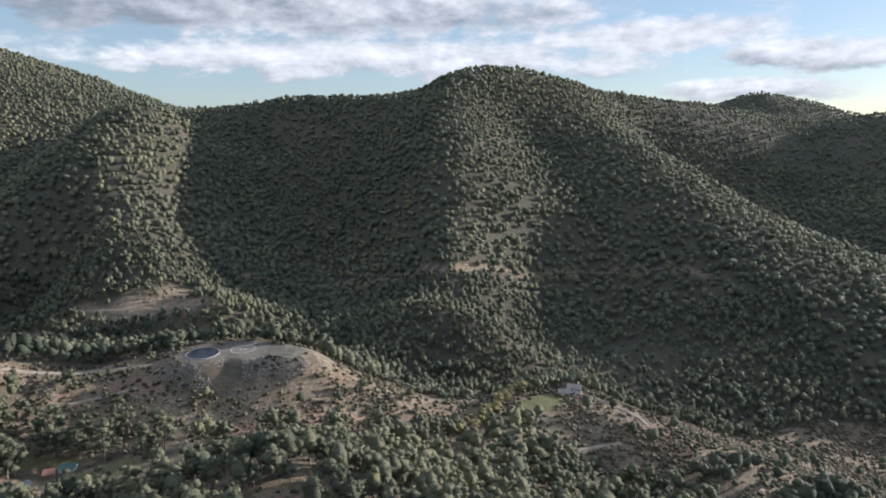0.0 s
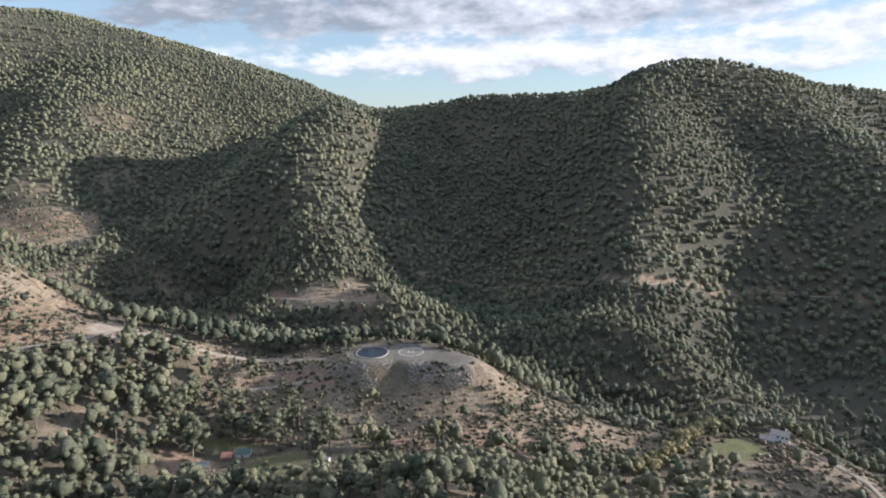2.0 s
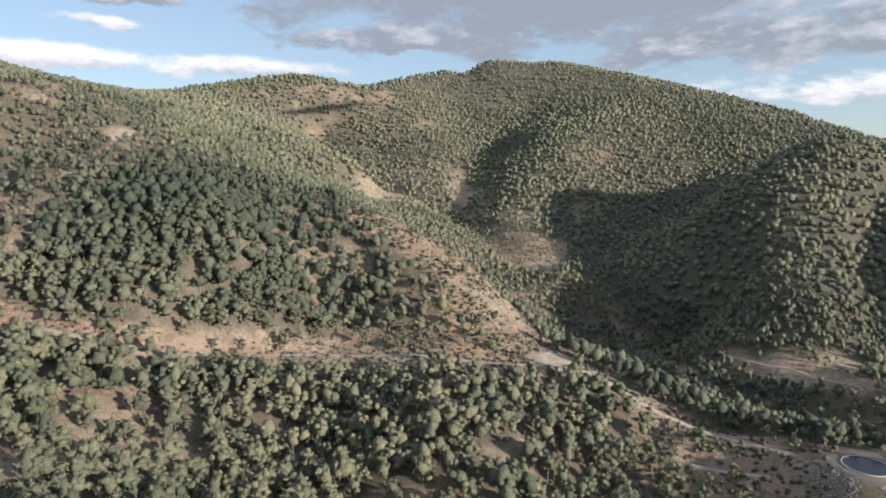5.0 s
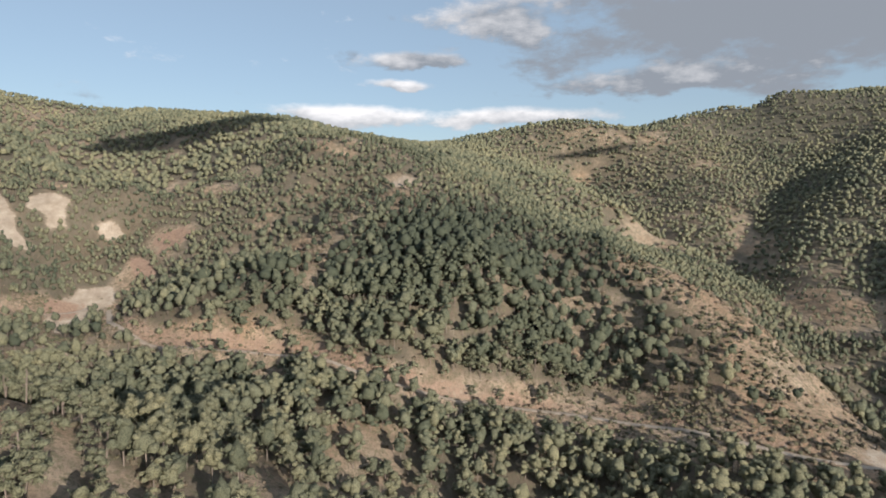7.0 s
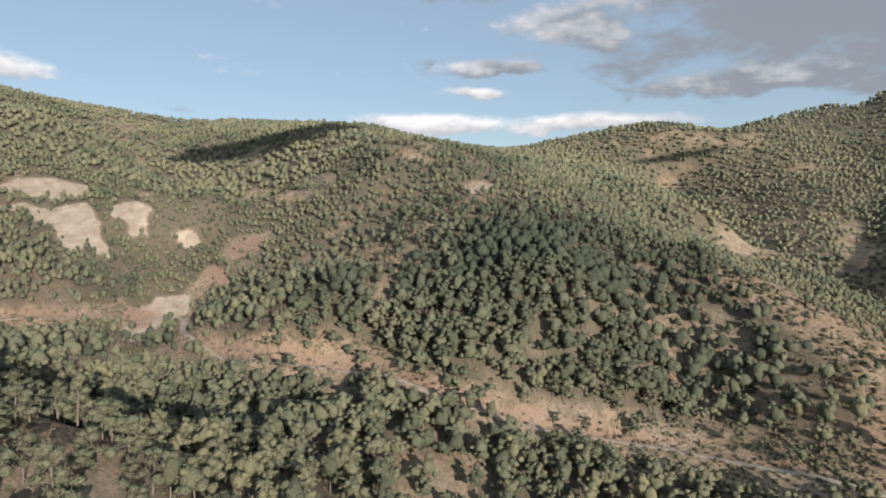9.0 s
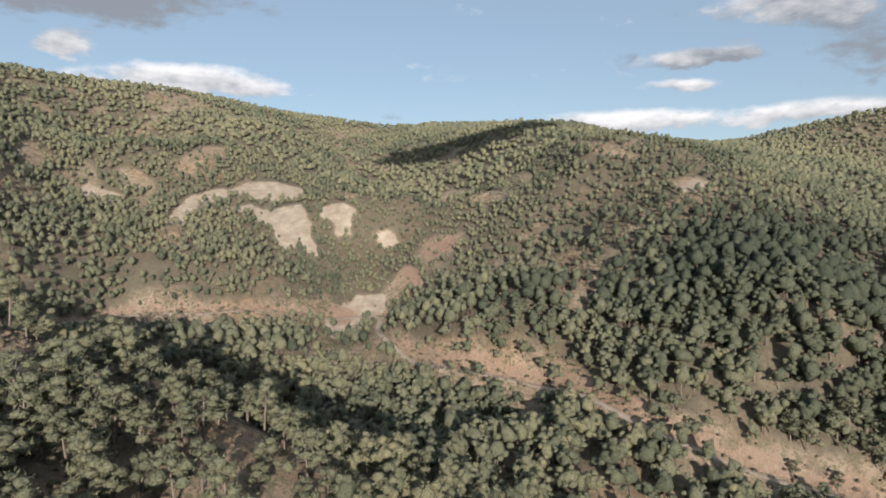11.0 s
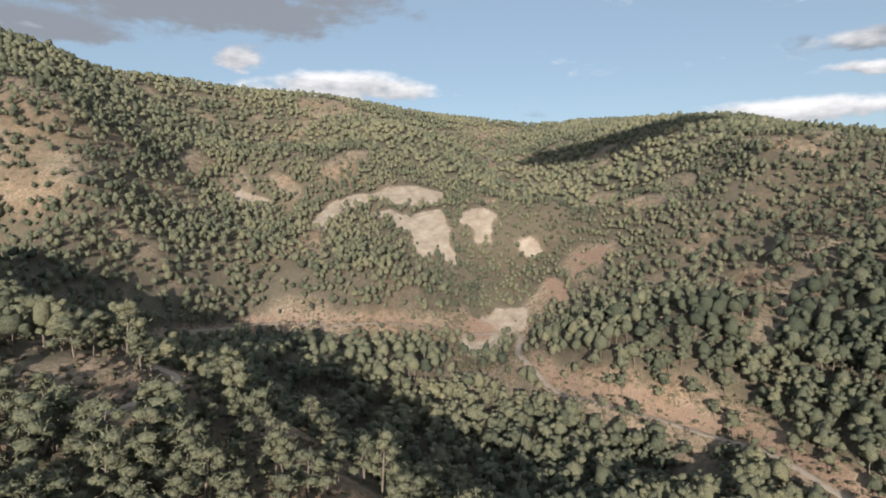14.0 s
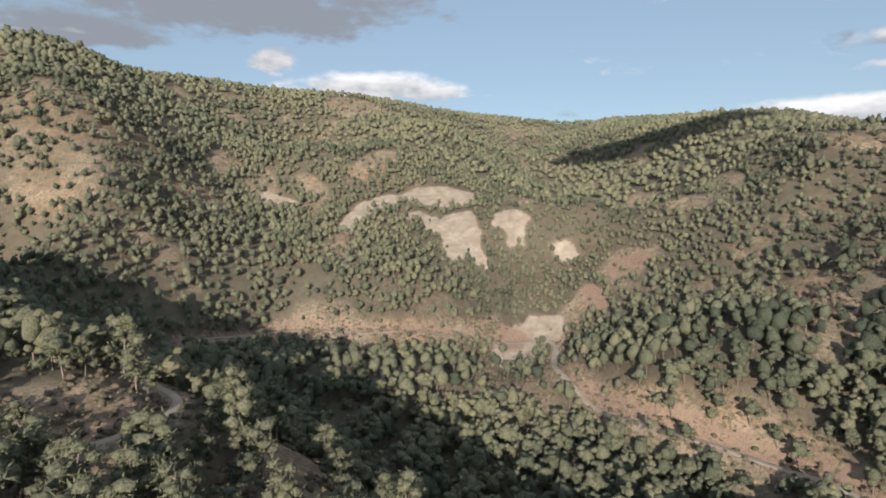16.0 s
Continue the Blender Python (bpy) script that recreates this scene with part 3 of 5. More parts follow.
def make_earth():
    m, n, l, bsdf = material("dry_earth", 0.95)
    at = n.new("ShaderNodeAttribute")
    at.attribute_name = "cover"
    sp = n.new("ShaderNodeSeparateColor")
    l.new(at.outputs["Color"], sp.inputs[0])
    at2 = n.new("ShaderNodeAttribute")
    at2.attribute_name = "gravel"
    wide, mid, small, grit = noise_of(n, l, 0.018, 5), noise_of(n, l, 0.11, 6, 0.62), noise_of(n, l, 0.55, 5, 0.65), noise_of(n, l, 2.6, 3)
    soil = ramp_of(n, l, mid, (0.30, (0.205, 0.16, 0.115)), (0.48, (0.34, 0.265, 0.19)), (0.68, (0.45, 0.36, 0.265)))
    soil = mixed(n, l, ramp_of(n, l, wide, (0.42, (0, 0, 0)), (0.62, (0.75, 0.75, 0.75))), soil, mixed(n, l, 1.0, soil, (1.0, 0.85, 0.74), "MULTIPLY"))
    scrub = ramp_of(n, l, small, (0.35, (0.09, 0.088, 0.052)), (0.65, (0.19, 0.175, 0.105)))
    soil = mixed(n, l, ramp_of(n, l, small, (0.50, (0, 0, 0)), (0.60, (0.75, 0.75, 0.75))), soil, scrub)
    litter = ramp_of(n, l, small, (0.3, (0.055, 0.056, 0.042)), (0.7, (0.122, 0.112, 0.082)))
    at3 = n.new("ShaderNodeAttribute")
    at3.attribute_name = "wood"
    soil = mixed(n, l, at3.outputs["Fac"], soil, litter)
    tuft = noise_of(n, l, 0.33, 3, 0.7)
    soil = mixed(n, l, ramp_of(n, l, tuft, (0.54, (0, 0, 0)), (0.60, (0.8, 0.8, 0.8))), soil, scrub)
    pale = ramp_of(n, l, mid, (0.32, (0.31, 0.255, 0.19)), (0.55, (0.43, 0.36, 0.275)), (0.72, (0.52, 0.45, 0.355)))
    red = ramp_of(n, l, small, (0.3, (0.25, 0.165, 0.115)), (0.7, (0.40, 0.285, 0.205)))
    grass = ramp_of(n, l, small, (0.3, (0.13, 0.135, 0.06)), (0.7, (0.25, 0.23, 0.115)))
    stone = ramp_of(n, l, mid, (0.35, (0.17, 0.15, 0.12)), (0.65, (0.25, 0.225, 0.185)))
    def crisp(mask, grainy):
        """The edge of a patch, broken up by the grain of the ground."""
        both = n.new("ShaderNodeMath")
        both.operation = "MULTIPLY_ADD"
        l.new(grainy, both.inputs[0])
        both.inputs[1].default_value = 1.5
        l.new(mask, both.inputs[2])
        return ramp_of(n, l, scaled(both.outputs[0], 0.5), (0.56, (0, 0, 0)), (0.70, (1, 1, 1)))

    def scaled(v, k):
        nd = n.new("ShaderNodeMath")
        nd.operation = "MULTIPLY"
        l.new(v, nd.inputs[0])
        nd.inputs[1].default_value = k
        return nd.outputs[0]

    c = mixed(n, l, crisp(sp.outputs[0], tuft), soil, pale)
    c = mixed(n, l, crisp(sp.outputs[1], small), c, red)
    c = mixed(n, l, crisp(sp.outputs[2], tuft), c, grass)
    c = mixed(n, l, at2.outputs["Fac"], c, stone)
    c = mixed(n, l, 0.5, c, ramp_of(n, l, grit, (0.3, (0.6, 0.6, 0.6)), (0.7, (1.25, 1.25, 1.25))), "MULTIPLY")
    l.new(c, bsdf.inputs["Base Color"])
    both = n.new("ShaderNodeMath")
    l.new(small, both.inputs[0])
    l.new(grit, both.inputs[1])
    bump_of(n, l, bsdf, both.outputs[0], 1.0, 0.8)
    return m


def make_leaves(name, stops, grain=1.9):
    """Foliage whose colour goes by the tint of each plant and by the clump."""
    m, n, l, bsdf = material(name, 0.75)
    at = n.new("ShaderNodeAttribute")
    at.attribute_name = "tint"
    geo = n.new("ShaderNodeNewGeometry")
    info = n.new("ShaderNodeObjectInfo")
    add = n.new("ShaderNodeMath")
    add.operation = "MULTIPLY_ADD"
    l.new(info.outputs["Random"], add.inputs[0])
    add.inputs[1].default_value = 0.25
    l.new(at.outputs["Fac"], add.inputs[2])
    c = ramp_of(n, l, add.outputs[0], *stops)
    fleck = noise_of(n, l, grain, 4, 0.7)
    # dark flecks put the shaded gaps between leaf clumps into the colour
    c = mixed(n, l, 0.9, c, ramp_of(n, l, fleck, (0.38, (0.45, 0.48, 0.48)), (0.50, (1.0, 1.0, 1.0)), (0.64, (1.32, 1.29, 1.22))), "MULTIPLY")
    c = mixed(n, l, 0.6, c, ramp_of(n, l, geo.outputs["Random Per Island"], (0.0, (0.84, 0.86, 0.85)), (1.0, (1.14, 1.12, 1.09))), "MULTIPLY")
    l.new(c, bsdf.inputs["Base Color"])
    bump_of(n, l, bsdf, fleck, 1.0, 0.9)
    through_leaf, both = n.new("ShaderNodeBsdfTranslucent"), n.new("ShaderNodeMixShader")
    l.new(c, through_leaf.inputs["Color"])
    both.inputs[0].default_value = 0.2
    l.new(bsdf.outputs[0], both.inputs[1])
    l.new(through_leaf.outputs[0], both.inputs[2])
    l.new(both.outputs[0], n["Material Output"].inputs["Surface"])
    return m


earth = make_earth()
needles = make_leaves("pine_needles", ((0.0, (0.074, 0.09, 0.062)), (0.22, (0.125, 0.14, 0.092)), (0.5, (0.185, 0.194, 0.126)), (1.0, (0.27, 0.26, 0.158))))
shrub_leaves = make_leaves("shrub_leaves", ((0.0, (0.11, 0.115, 0.07)), (0.5, (0.17, 0.16, 0.10)), (1.0, (0.26, 0.205, 0.15))), 2.5)
yellow_leaves = make_leaves("yellowing_leaves", ((0.0, (0.28, 0.25, 0.13)), (1.0, (0.40, 0.35, 0.19))), 2.0)
pale_leaves = make_leaves("grey_leaves", ((0.0, (0.22, 0.22, 0.155)), (1.0, (0.33, 0.32, 0.24))), 2.0)
bark = plain_worn("pine_bark", (0.13, 0.105, 0.085), (0.27, 0.225, 0.185), 0.8)
dead_wood = plain_worn("bleached_wood", (0.30, 0.27, 0.23), (0.48, 0.44, 0.39), 0.8)
road_dirt = plain_worn("road_dirt", (0.26, 0.215, 0.16), (0.42, 0.36, 0.285), 0.15)
concrete = plain_worn("concrete", (0.33, 0.31, 0.27), (0.50, 0.47, 0.42), 0.3)
pad_ground = plain_worn("pad_ground", (0.19, 0.165, 0.13), (0.27, 0.24, 0.195), 0.25)
mark_paint = plain_worn("mark_paint", (0.34, 0.32, 0.28), (0.55, 0.52, 0.47), 0.5)
liner = plain_worn("pond_liner", (0.02, 0.022, 0.025), (0.045, 0.05, 0.055), 0.5, 0.5)
rubble = plain_worn("rubble", (0.20, 0.18, 0.155), (0.40, 0.37, 0.33), 0.5)
whitewash = plain_worn("whitewash", (0.66, 0.64, 0.60), (0.80, 0.79, 0.76), 0.3)
tiles = plain_worn("roof_tiles", (0.30, 0.24, 0.20), (0.48, 0.42, 0.37), 0.7)
red_tiles = plain_worn("red_roof", (0.28, 0.13, 0.09), (0.42, 0.24, 0.18), 0.7)
green_sheet = plain_worn("green_sheet", (0.07, 0.125, 0.105), (0.13, 0.19, 0.165), 0.5, 0.55)
grey_sheet = plain_worn("grey_sheet", (0.12, 0.125, 0.12), (0.24, 0.245, 0.235), 0.5, 0.6)
boards = plain_worn("weathered_boards", (0.15, 0.115, 0.085), (0.30, 0.245, 0.19), 0.9)
brickwork = plain_worn("rough_brick", (0.27, 0.15, 0.11), (0.42, 0.28, 0.21), 0.8)
dark_glass, _n, _l, _b = material("dark_glass", 0.08)
_b.inputs["Base Color"].default_value = (0.02, 0.025, 0.03, 1)
water, _n, _l, _b = material("water", 0.3)
_b.inputs["Base Color"].default_value, _b.inputs["Specular IOR Level"].default_value = (0.010, 0.016, 0.024, 1), 0.5
bump_of(_n, _l, _b, noise_of(_n, _l, 1.2, 3), 0.15, 0.05)

def dark_wood(x, y):
    """Where the pines stand closer and are tinted darker, on the face of the western spur, 0 to 1."""
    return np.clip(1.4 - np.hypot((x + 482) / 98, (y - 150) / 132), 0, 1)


def close_wood(x, y):
    """Where the wood stands close without glades: the shaded valley, its sunny flank and the young plantation, 0 to 1."""
    valley = 1.4 - np.hypot((x + 395) / 70, (y + 130) / 130)
    young = 1.4 - np.hypot((x + 660) / 130, (y + 210) / 170)
    return np.clip(np.maximum(valley, young), 0, 1)


def glade(x, y):
    """Small open places in the wood, 0 to 1; fewer in the north and on the spur."""
    north = np.clip((y + 0.35 * x - 400) / 60, 0, 1)
    return np.clip((fbm(x, y, 42, 3, 20) - 0.24) / 0.16, 0, 1) * (1 - 0.85 * north) * (1 - 0.6 * dark_wood(x, y)) * (1 - 0.8 * close_wood(x, y))


# ---- ground ----
ni, nj = XX.shape
idx = np.arange(ni * nj).reshape(ni, nj)
quads = np.stack([idx[:-1, :-1], idx[1:, :-1], idx[1:, 1:], idx[:-1, 1:]], -1).reshape(-1, 4)
me = mesh_from("ground", np.stack([XX, YY, ZZ], -1).reshape(-1, 3), quads)
me.materials.append(earth)
me.polygons.foreach_set("use_smooth", np.ones(len(quads), bool))
MASK = {k: patch_mask(k, XX, YY) for k in ("pale", "bare", "red", "field", "scrub", "sparse")}
shade4 = np.zeros((ni * nj, 4), np.float32)
shade4[:, 0] = np.maximum(MASK["pale"], 0.08 * MASK["bare"]).ravel()
shade4[:, 1] = np.maximum(MASK["red"] * 0.9, CUT * 0.55).ravel()
shade4[:, 2] = MASK["field"].ravel()
shade4[:, 3] = 1
me.color_attributes.new("cover", "FLOAT_COLOR", "POINT").data.foreach_set("color", shade4.ravel())
me.attributes.new("gravel", "FLOAT", "POINT").data.foreach_set("value", GRAVEL.astype(np.float32).ravel())
WOOD = np.ones(XX.shape)
for k, most in (("sparse", 0.5), ("bare", 1.0), ("scrub", 0.8), ("pale", 1.0), ("red", 1.0), ("field", 1.0)):
    WOOD *= 1 - most * MASK[k]
WOOD *= 0.72 + 0.23 * np.clip((YY + 0.35 * XX - 400) / 60, 0, 1)
WOOD *= 1 - 0.75 * glade(XX, YY)
me.attributes.new("wood", "FLOAT", "POINT").data.foreach_set("value", WOOD.astype(np.float32).ravel())
ground = tagged(new("ground", me), "dry brown mountain slopes with scrub and bare earth", "ground", kind="structure")


# ---- roads ----
def road_ribbon(name, wide, line, label):
    way = np.gradient(line[:, :2], axis=0)
    way /= np.hypot(way[:, 0], way[:, 1])[:, None] + 1e-9
    side = np.column_stack([-way[:, 1], way[:, 0]])
    rag = fbm(line[:, 0], line[:, 1], 9, 3, 60) * 0.35
    verts = []
    for f, up in ((-0.5, -0.22), (-0.42, 0.06), (-0.25, 0.0), (-0.1, 0.09), (0.1, 0.09), (0.25, 0.0), (0.42, 0.06), (0.5, -0.22)):
        off = f * (wide + rag * (1 if abs(f) > 0.4 else 0))
        verts.append(np.column_stack([line[:, :2] + side * off[:, None], line[:, 2] + up + 0.08]))
    n, k = len(line), len(verts)
    v = np.stack(verts, 1).reshape(-1, 3)
    f = [(a * k + c, a * k + c + 1, (a + 1) * k + c + 1, (a + 1) * k + c) for a in range(n - 1) for c in range(k - 1)]
    me = mesh_from(name, v, np.array(f))
    me.materials.append(road_dirt)
    me.polygons.foreach_set("use_smooth", np.ones(len(f), bool))
    return tagged(new(name, me), label, "road", kind="structure")


for road_name, (wide, line) in ROAD_LINES.items():
    road_ribbon("road", wide, line, "pale dusty dirt track cut into the hillside")


# ---- helpers for things ----
def part(name, bm, mat, parent=None, label="", smooth=False):
    me = bpy.data.meshes.new(name)
    bm.to_mesh(me)
    bm.free()
    me.materials.append(mat)
    if smooth:
        me.polygons.foreach_set("use_smooth", np.ones(len(me.polygons), bool))
    ob = new(name, me)
    ob.parent = parent
    return tagged(ob, label)


def thing(name, x, y, z, turn, label, category, group=""):
    ob = new(name)
    ob.matrix_basis = pose(x, y, z, 0, 0, turn)
    return tagged(ob, label, category, group)


def box(bm, x0, x1, y0, y1, z0, z1, bevel=0.0):
    made = bmesh.ops.create_cube(bm, size=1, matrix=Matrix.Translation(((x0 + x1) / 2, (y0 + y1) / 2, (z0 + z1) / 2)) @ Matrix.Diagonal((x1 - x0, y1 - y0, z1 - z0, 1)))
    if bevel:
        edges = list({e for v in made["verts"] for e in v.link_edges})
        bmesh.ops.bevel(bm, geom=edges, offset=bevel, segments=1, affect="EDGES")
    return bm


def tube(bm, a, b, r0, r1, sides=7):
    """A tapered rod from a to b."""
    a, b = Vector(a), Vector(b)
    q = (b - a).to_track_quat("Z", "Y").to_matrix()
    rings = []
    for c, r in ((a, r0), (b, r1)):
        rings.append([bm.verts.new(c + q @ Vector((r * math.cos(2 * math.pi * k / sides), r * math.sin(2 * math.pi * k / sides), 0))) for k in range(sides)])
    for k in range(sides):
        bm.faces.new((rings[0][k], rings[0][(k + 1) % sides], rings[1][(k + 1) % sides], rings[1][k]))
    bm.faces.new(rings[0][::-1])
    bm.faces.new(rings[1])


def ring(bm, r0, r1, z0, z1, sides=96):
    """A round wall between two radii."""
    loops = []
    for r, z in ((r0, z0), (r1, z0), (r1, z1 - 0.04), (r1 - 0.05, z1), (r0 + 0.05, z1), (r0, z1 - 0.04)):
        loops.append([bm.verts.new((r * math.cos(2 * math.pi * k / sides), r * math.sin(2 * math.pi * k / sides), z)) for k in range(sides)])
    for a, b in zip(loops, loops[1:] + loops[:1]):
        for k in range(sides):
            bm.faces.new((a[k], a[(k + 1) % sides], b[(k + 1) % sides], b[k]))


def disc(bm, r, z0, z1, sides=96):
    bmesh.ops.create_cone(bm, cap_ends=True, segments=sides, radius1=r, radius2=r - 0.04, depth=z1 - z0, matrix=Matrix.Translation((0, 0, (z0 + z1) / 2)))
    return bm


# ---- pond and landing pad on the levelled ridge ----
pond = thing("water_reservoir", *POND, LEVEL, 0, "round concrete fire-fighting water basin filled with dark water", "reservoir")
bm = bmesh.new()
ring(bm, 9.75, 10.3, -0.6, 0.42)
part("wall", bm, concrete, pond, "pale concrete ring wall")
bm = bmesh.new()
ring(bm, 9.3, 9.77, -0.5, 0.34)
part("liner", bm, liner, pond, "black lining above the water")
part("water", disc(bmesh.new(), 9.5, -0.3, 0.16), water, pond, "still dark blue water")
pad = thing("helipad", *PAD, LEVEL, 20, "round dusty helicopter landing pad with faded white ring", "helipad")
part("slab", disc(bmesh.new(), 8.6, -0.5, 0.10), pad_ground, pad)
bm = bmesh.new()
ring(bm, 7.3, 8.1, 0.05, 0.115)
part("ring_mark", bm, mark_paint, pad, "faded white painted ring")
for x0, x1, y0, y1 in ((-2.0, -1.2, -2.2, 2.2), (1.2, 2.0, -2.2, 2.2), (-1.2, 1.2, -0.4, 0.4)):
    part("bar_mark", box(bmesh.new(), x0, x1, y0, y1, 0.05, 0.112), mark_paint, pad, "faded white painted bar")

# ---- plants ----
rng = np.random.default_rng(5)
_ico = bmesh.new()
bmesh.ops.create_icosphere(_ico, subdivisions=1, radius=1)
ICO_V = np.array([v.co[:] for v in _ico.verts])
ICO_F = np.array([[v.index for v in f.verts] for f in _ico.faces])
_ico.free()


_ico = bmesh.new()
bmesh.ops.create_icosphere(_ico, subdivisions=2, radius=1)
ROUND_V = np.array([v.co[:] for v in _ico.verts])
ROUND_F = np.array([[v.index for v in f.verts] for f in _ico.faces])
_ico.free()
g = (1 + 5 ** 0.5) / 2
SEED_V = np.array([(-1, g, 0), (1, g, 0), (-1, -g, 0), (1, -g, 0), (0, -1, g), (0, 1, g), (0, -1, -g), (0, 1, -g), (g, 0, -1), (g, 0, 1), (-g, 0, -1), (-g, 0, 1)]) / math.hypot(1, g)
SEED_F = np.array([(0, 11, 5), (0, 5, 1), (0, 1, 7), (0, 7, 10), (0, 10, 11), (1, 5, 9), (5, 11, 4), (11, 10, 2), (10, 7, 6), (7, 1, 8), (3, 9, 4), (3, 4, 2), (3, 2, 6), (3, 6, 8), (3, 8, 9), (4, 9, 5), (2, 4, 11), (6, 2, 10), (8, 6, 7), (9, 8, 1)])

UPPER = [k for k, f in enumerate(SEED_F) if SEED_V[f][:, 2].mean() > -0.7]


def leaf_tufts(r, centres, radii, count, length, width):
    """Narrow pointed tufts standing out of the clumps."""
    pick = r.integers(0, len(centres), count)
    d = r.normal(size=(count, 3)) + np.array((0, 0, 0.35))
    d /= np.linalg.norm(d, axis=1)[:, None]
    base = centres[pick] + d * (radii[pick] * 0.8)[:, None]
    side = np.cross(d, r.normal(size=(count, 3)))
    side /= np.linalg.norm(side, axis=1)[:, None] + 1e-9
    s = r.uniform(0.7, 1.3, (count, 1))
    way = d * 0.8 + r.normal(size=(count, 3)) * 0.6
    v = np.stack([base + side * width * s, base - side * width * s, base + way * length * s], 1)
    return v.reshape(-1, 3), np.arange(count * 3).reshape(-1, 3)


def rods(ends):
    """Tapered three-sided rods, (a, b, radius at a, radius at b), as triangles."""
    vs, fs = [], []
    for a, b, r0, r1 in ends:
        a, b = np.array(a, float), np.array(b, float)
        d = (b - a) / (np.linalg.norm(b - a) + 1e-9)
        u = np.cross(d, (0.3, 0.9, 0.1))
        u /= np.linalg.norm(u)
        w = np.cross(d, u)
        o = 6 * len(vs)
        vs.append(np.array([c + rr * (u * math.cos(k * math.pi / 1.5) + w * math.sin(k * math.pi / 1.5)) for c, rr in ((a, r0), (b, r1)) for k in range(3)]))
        for k in range(3):
            m = (k + 1) % 3
            fs += [(o + k, o + m, o + 3 + m), (o + k, o + 3 + m, o + 3 + k)]
    return np.concatenate(vs), np.array(fs)


def lumpy(r, ball, lumps, centre, half, rough=0.1):
    """A rounded mass of foliage with swellings and creases between them, flatter below."""
    d = ball[0]
    to = r.normal(size=(lumps, 3)) + np.array((0, 0, 0.5))
    to /= np.linalg.norm(to, axis=1)[:, None]
    swell = np.exp((d @ to.T - 1) / 0.13).max(1)
    p = d * (0.72 + 0.36 * swell + r.uniform(-rough, rough, len(d)))[:, None]
    p[:, 2] *= np.where(p[:, 2] < 0, 0.7, 1.0)
    return centre + p * np.array(half), ball[1]


def pine_shape(seed, level, tufts, clumps=0):
    """A rounded pine about 10 m high: needles (vertices, faces) and wood (vertices, faces). level 0 to 2: how fine the crown is."""
    r = np.random.default_rng(seed)
    lean = r.normal(size=2) * 0.35
    top, wide = 9.8 * r.uniform(0.85, 1.12), 3.3 * r.uniform(0.85, 1.15)
    low = top * r.uniform(0.10, 0.22)
    mid = np.array((*(lean * 0.7), low + (top - low) * 0.46))
    half = np.array((wide * r.uniform(0.85, 1.15), wide * r.uniform(0.85, 1.15), (top - low) * 0.55))
    core = (0.95, 0.8, 0.8)[level]
    parts = [lumpy(r, ((SEED_V, SEED_F[UPPER]), (SEED_V, SEED_F), (ICO_V, ICO_F))[level], (4, 5, 8)[level], mid, half * core, 0.2)]
    ends = [((0, 0, -0.8), mid, 0.22, 0.12)]
    for k in range(clumps):
        a = k * 2.4 + r.uniform(-0.5, 0.5)
        up = r.uniform(-0.55, 0.75)
        out = (1 - 0.6 * max(up, 0)) * r.uniform(0.55, 0.95)
        c = mid + half * np.array((math.cos(a) * out, math.sin(a) * out, up))
        parts.append(lumpy(r, (SEED_V, SEED_F[UPPER]), 4, c, np.array((1, 1, 0.85)) * wide * r.uniform(0.34, 0.52), 0.25))
    if tufts:
        vv = np.concatenate([p[0] for p in parts])
        parts.append(leaf_tufts(r, vv, np.full(len(vv), 0.3), tufts, 0.7, 0.28))
    return merged(parts), rods(ends)


def merged(parts):
    v, f, o = [], [], 0
    for a, b in parts:
        v.append(a)
        f.append(b + o)
        o += len(a)
    return np.concatenate(v), np.concatenate(f)


def open_pine_shape(seed):
    """An old pine with a long bare stem, crooked limbs and flat clumps of needles with gaps between them."""
    r = np.random.default_rng(seed)
    top = 10.2 * r.uniform(0.85, 1.1)
    bend = r.normal(size=2) * 0.7
    knee = np.array((*(bend * 0.4), top * 0.42))
    tip = np.array((*bend, top * 0.9))
    ends = [((0, 0, -0.8), knee, 0.27, 0.2), (knee, tip, 0.2, 0.06)]
    parts = []
    n = r.integers(8, 12)
    for k in range(n):
        f = (k + 0.5) / n
        h = top * (0.32 + 0.62 * f)
        reach = 3.2 * (1 - 0.7 * f) * r.uniform(0.55, 1.2)
        a = k * 2.4 + r.uniform(-0.5, 0.5)
        stem = knee + (tip - knee) * np.clip((h - 0.9 - knee[2]) / (tip[2] - knee[2]), 0, 1)
        c = np.array((stem[0] + reach * math.cos(a), stem[1] + reach * math.sin(a), h))
        rad = r.uniform(1.15, 1.9)
        v, q = lumpy(r, (ICO_V, ICO_F), 8, c, (rad, rad, rad * 0.72), 0.16)
        parts.append((v, q))
        parts.append(leaf_tufts(r, v, np.full(len(v), 0.2), 46, 0.55, 0.2))
        ends.append((stem, c, 0.11, 0.04))
    return merged(parts), rods(ends)


def bush_shape(seed, tufts):
    r = np.random.default_rng(seed)
    v, f = lumpy(r, (SEED_V, SEED_F[UPPER]), 4, np.array((0, 0, 0.3)), (0.8, 0.8, 0.75), 0.22)
    centres, radii = v, np.full(len(v), 0.1)
    if tufts:
        tv, tf = leaf_tufts(r, centres, radii, tufts, 0.35, 0.12)
        f = np.concatenate([f, tf + len(v)])
        v = np.concatenate([v, tv])
    return v, f


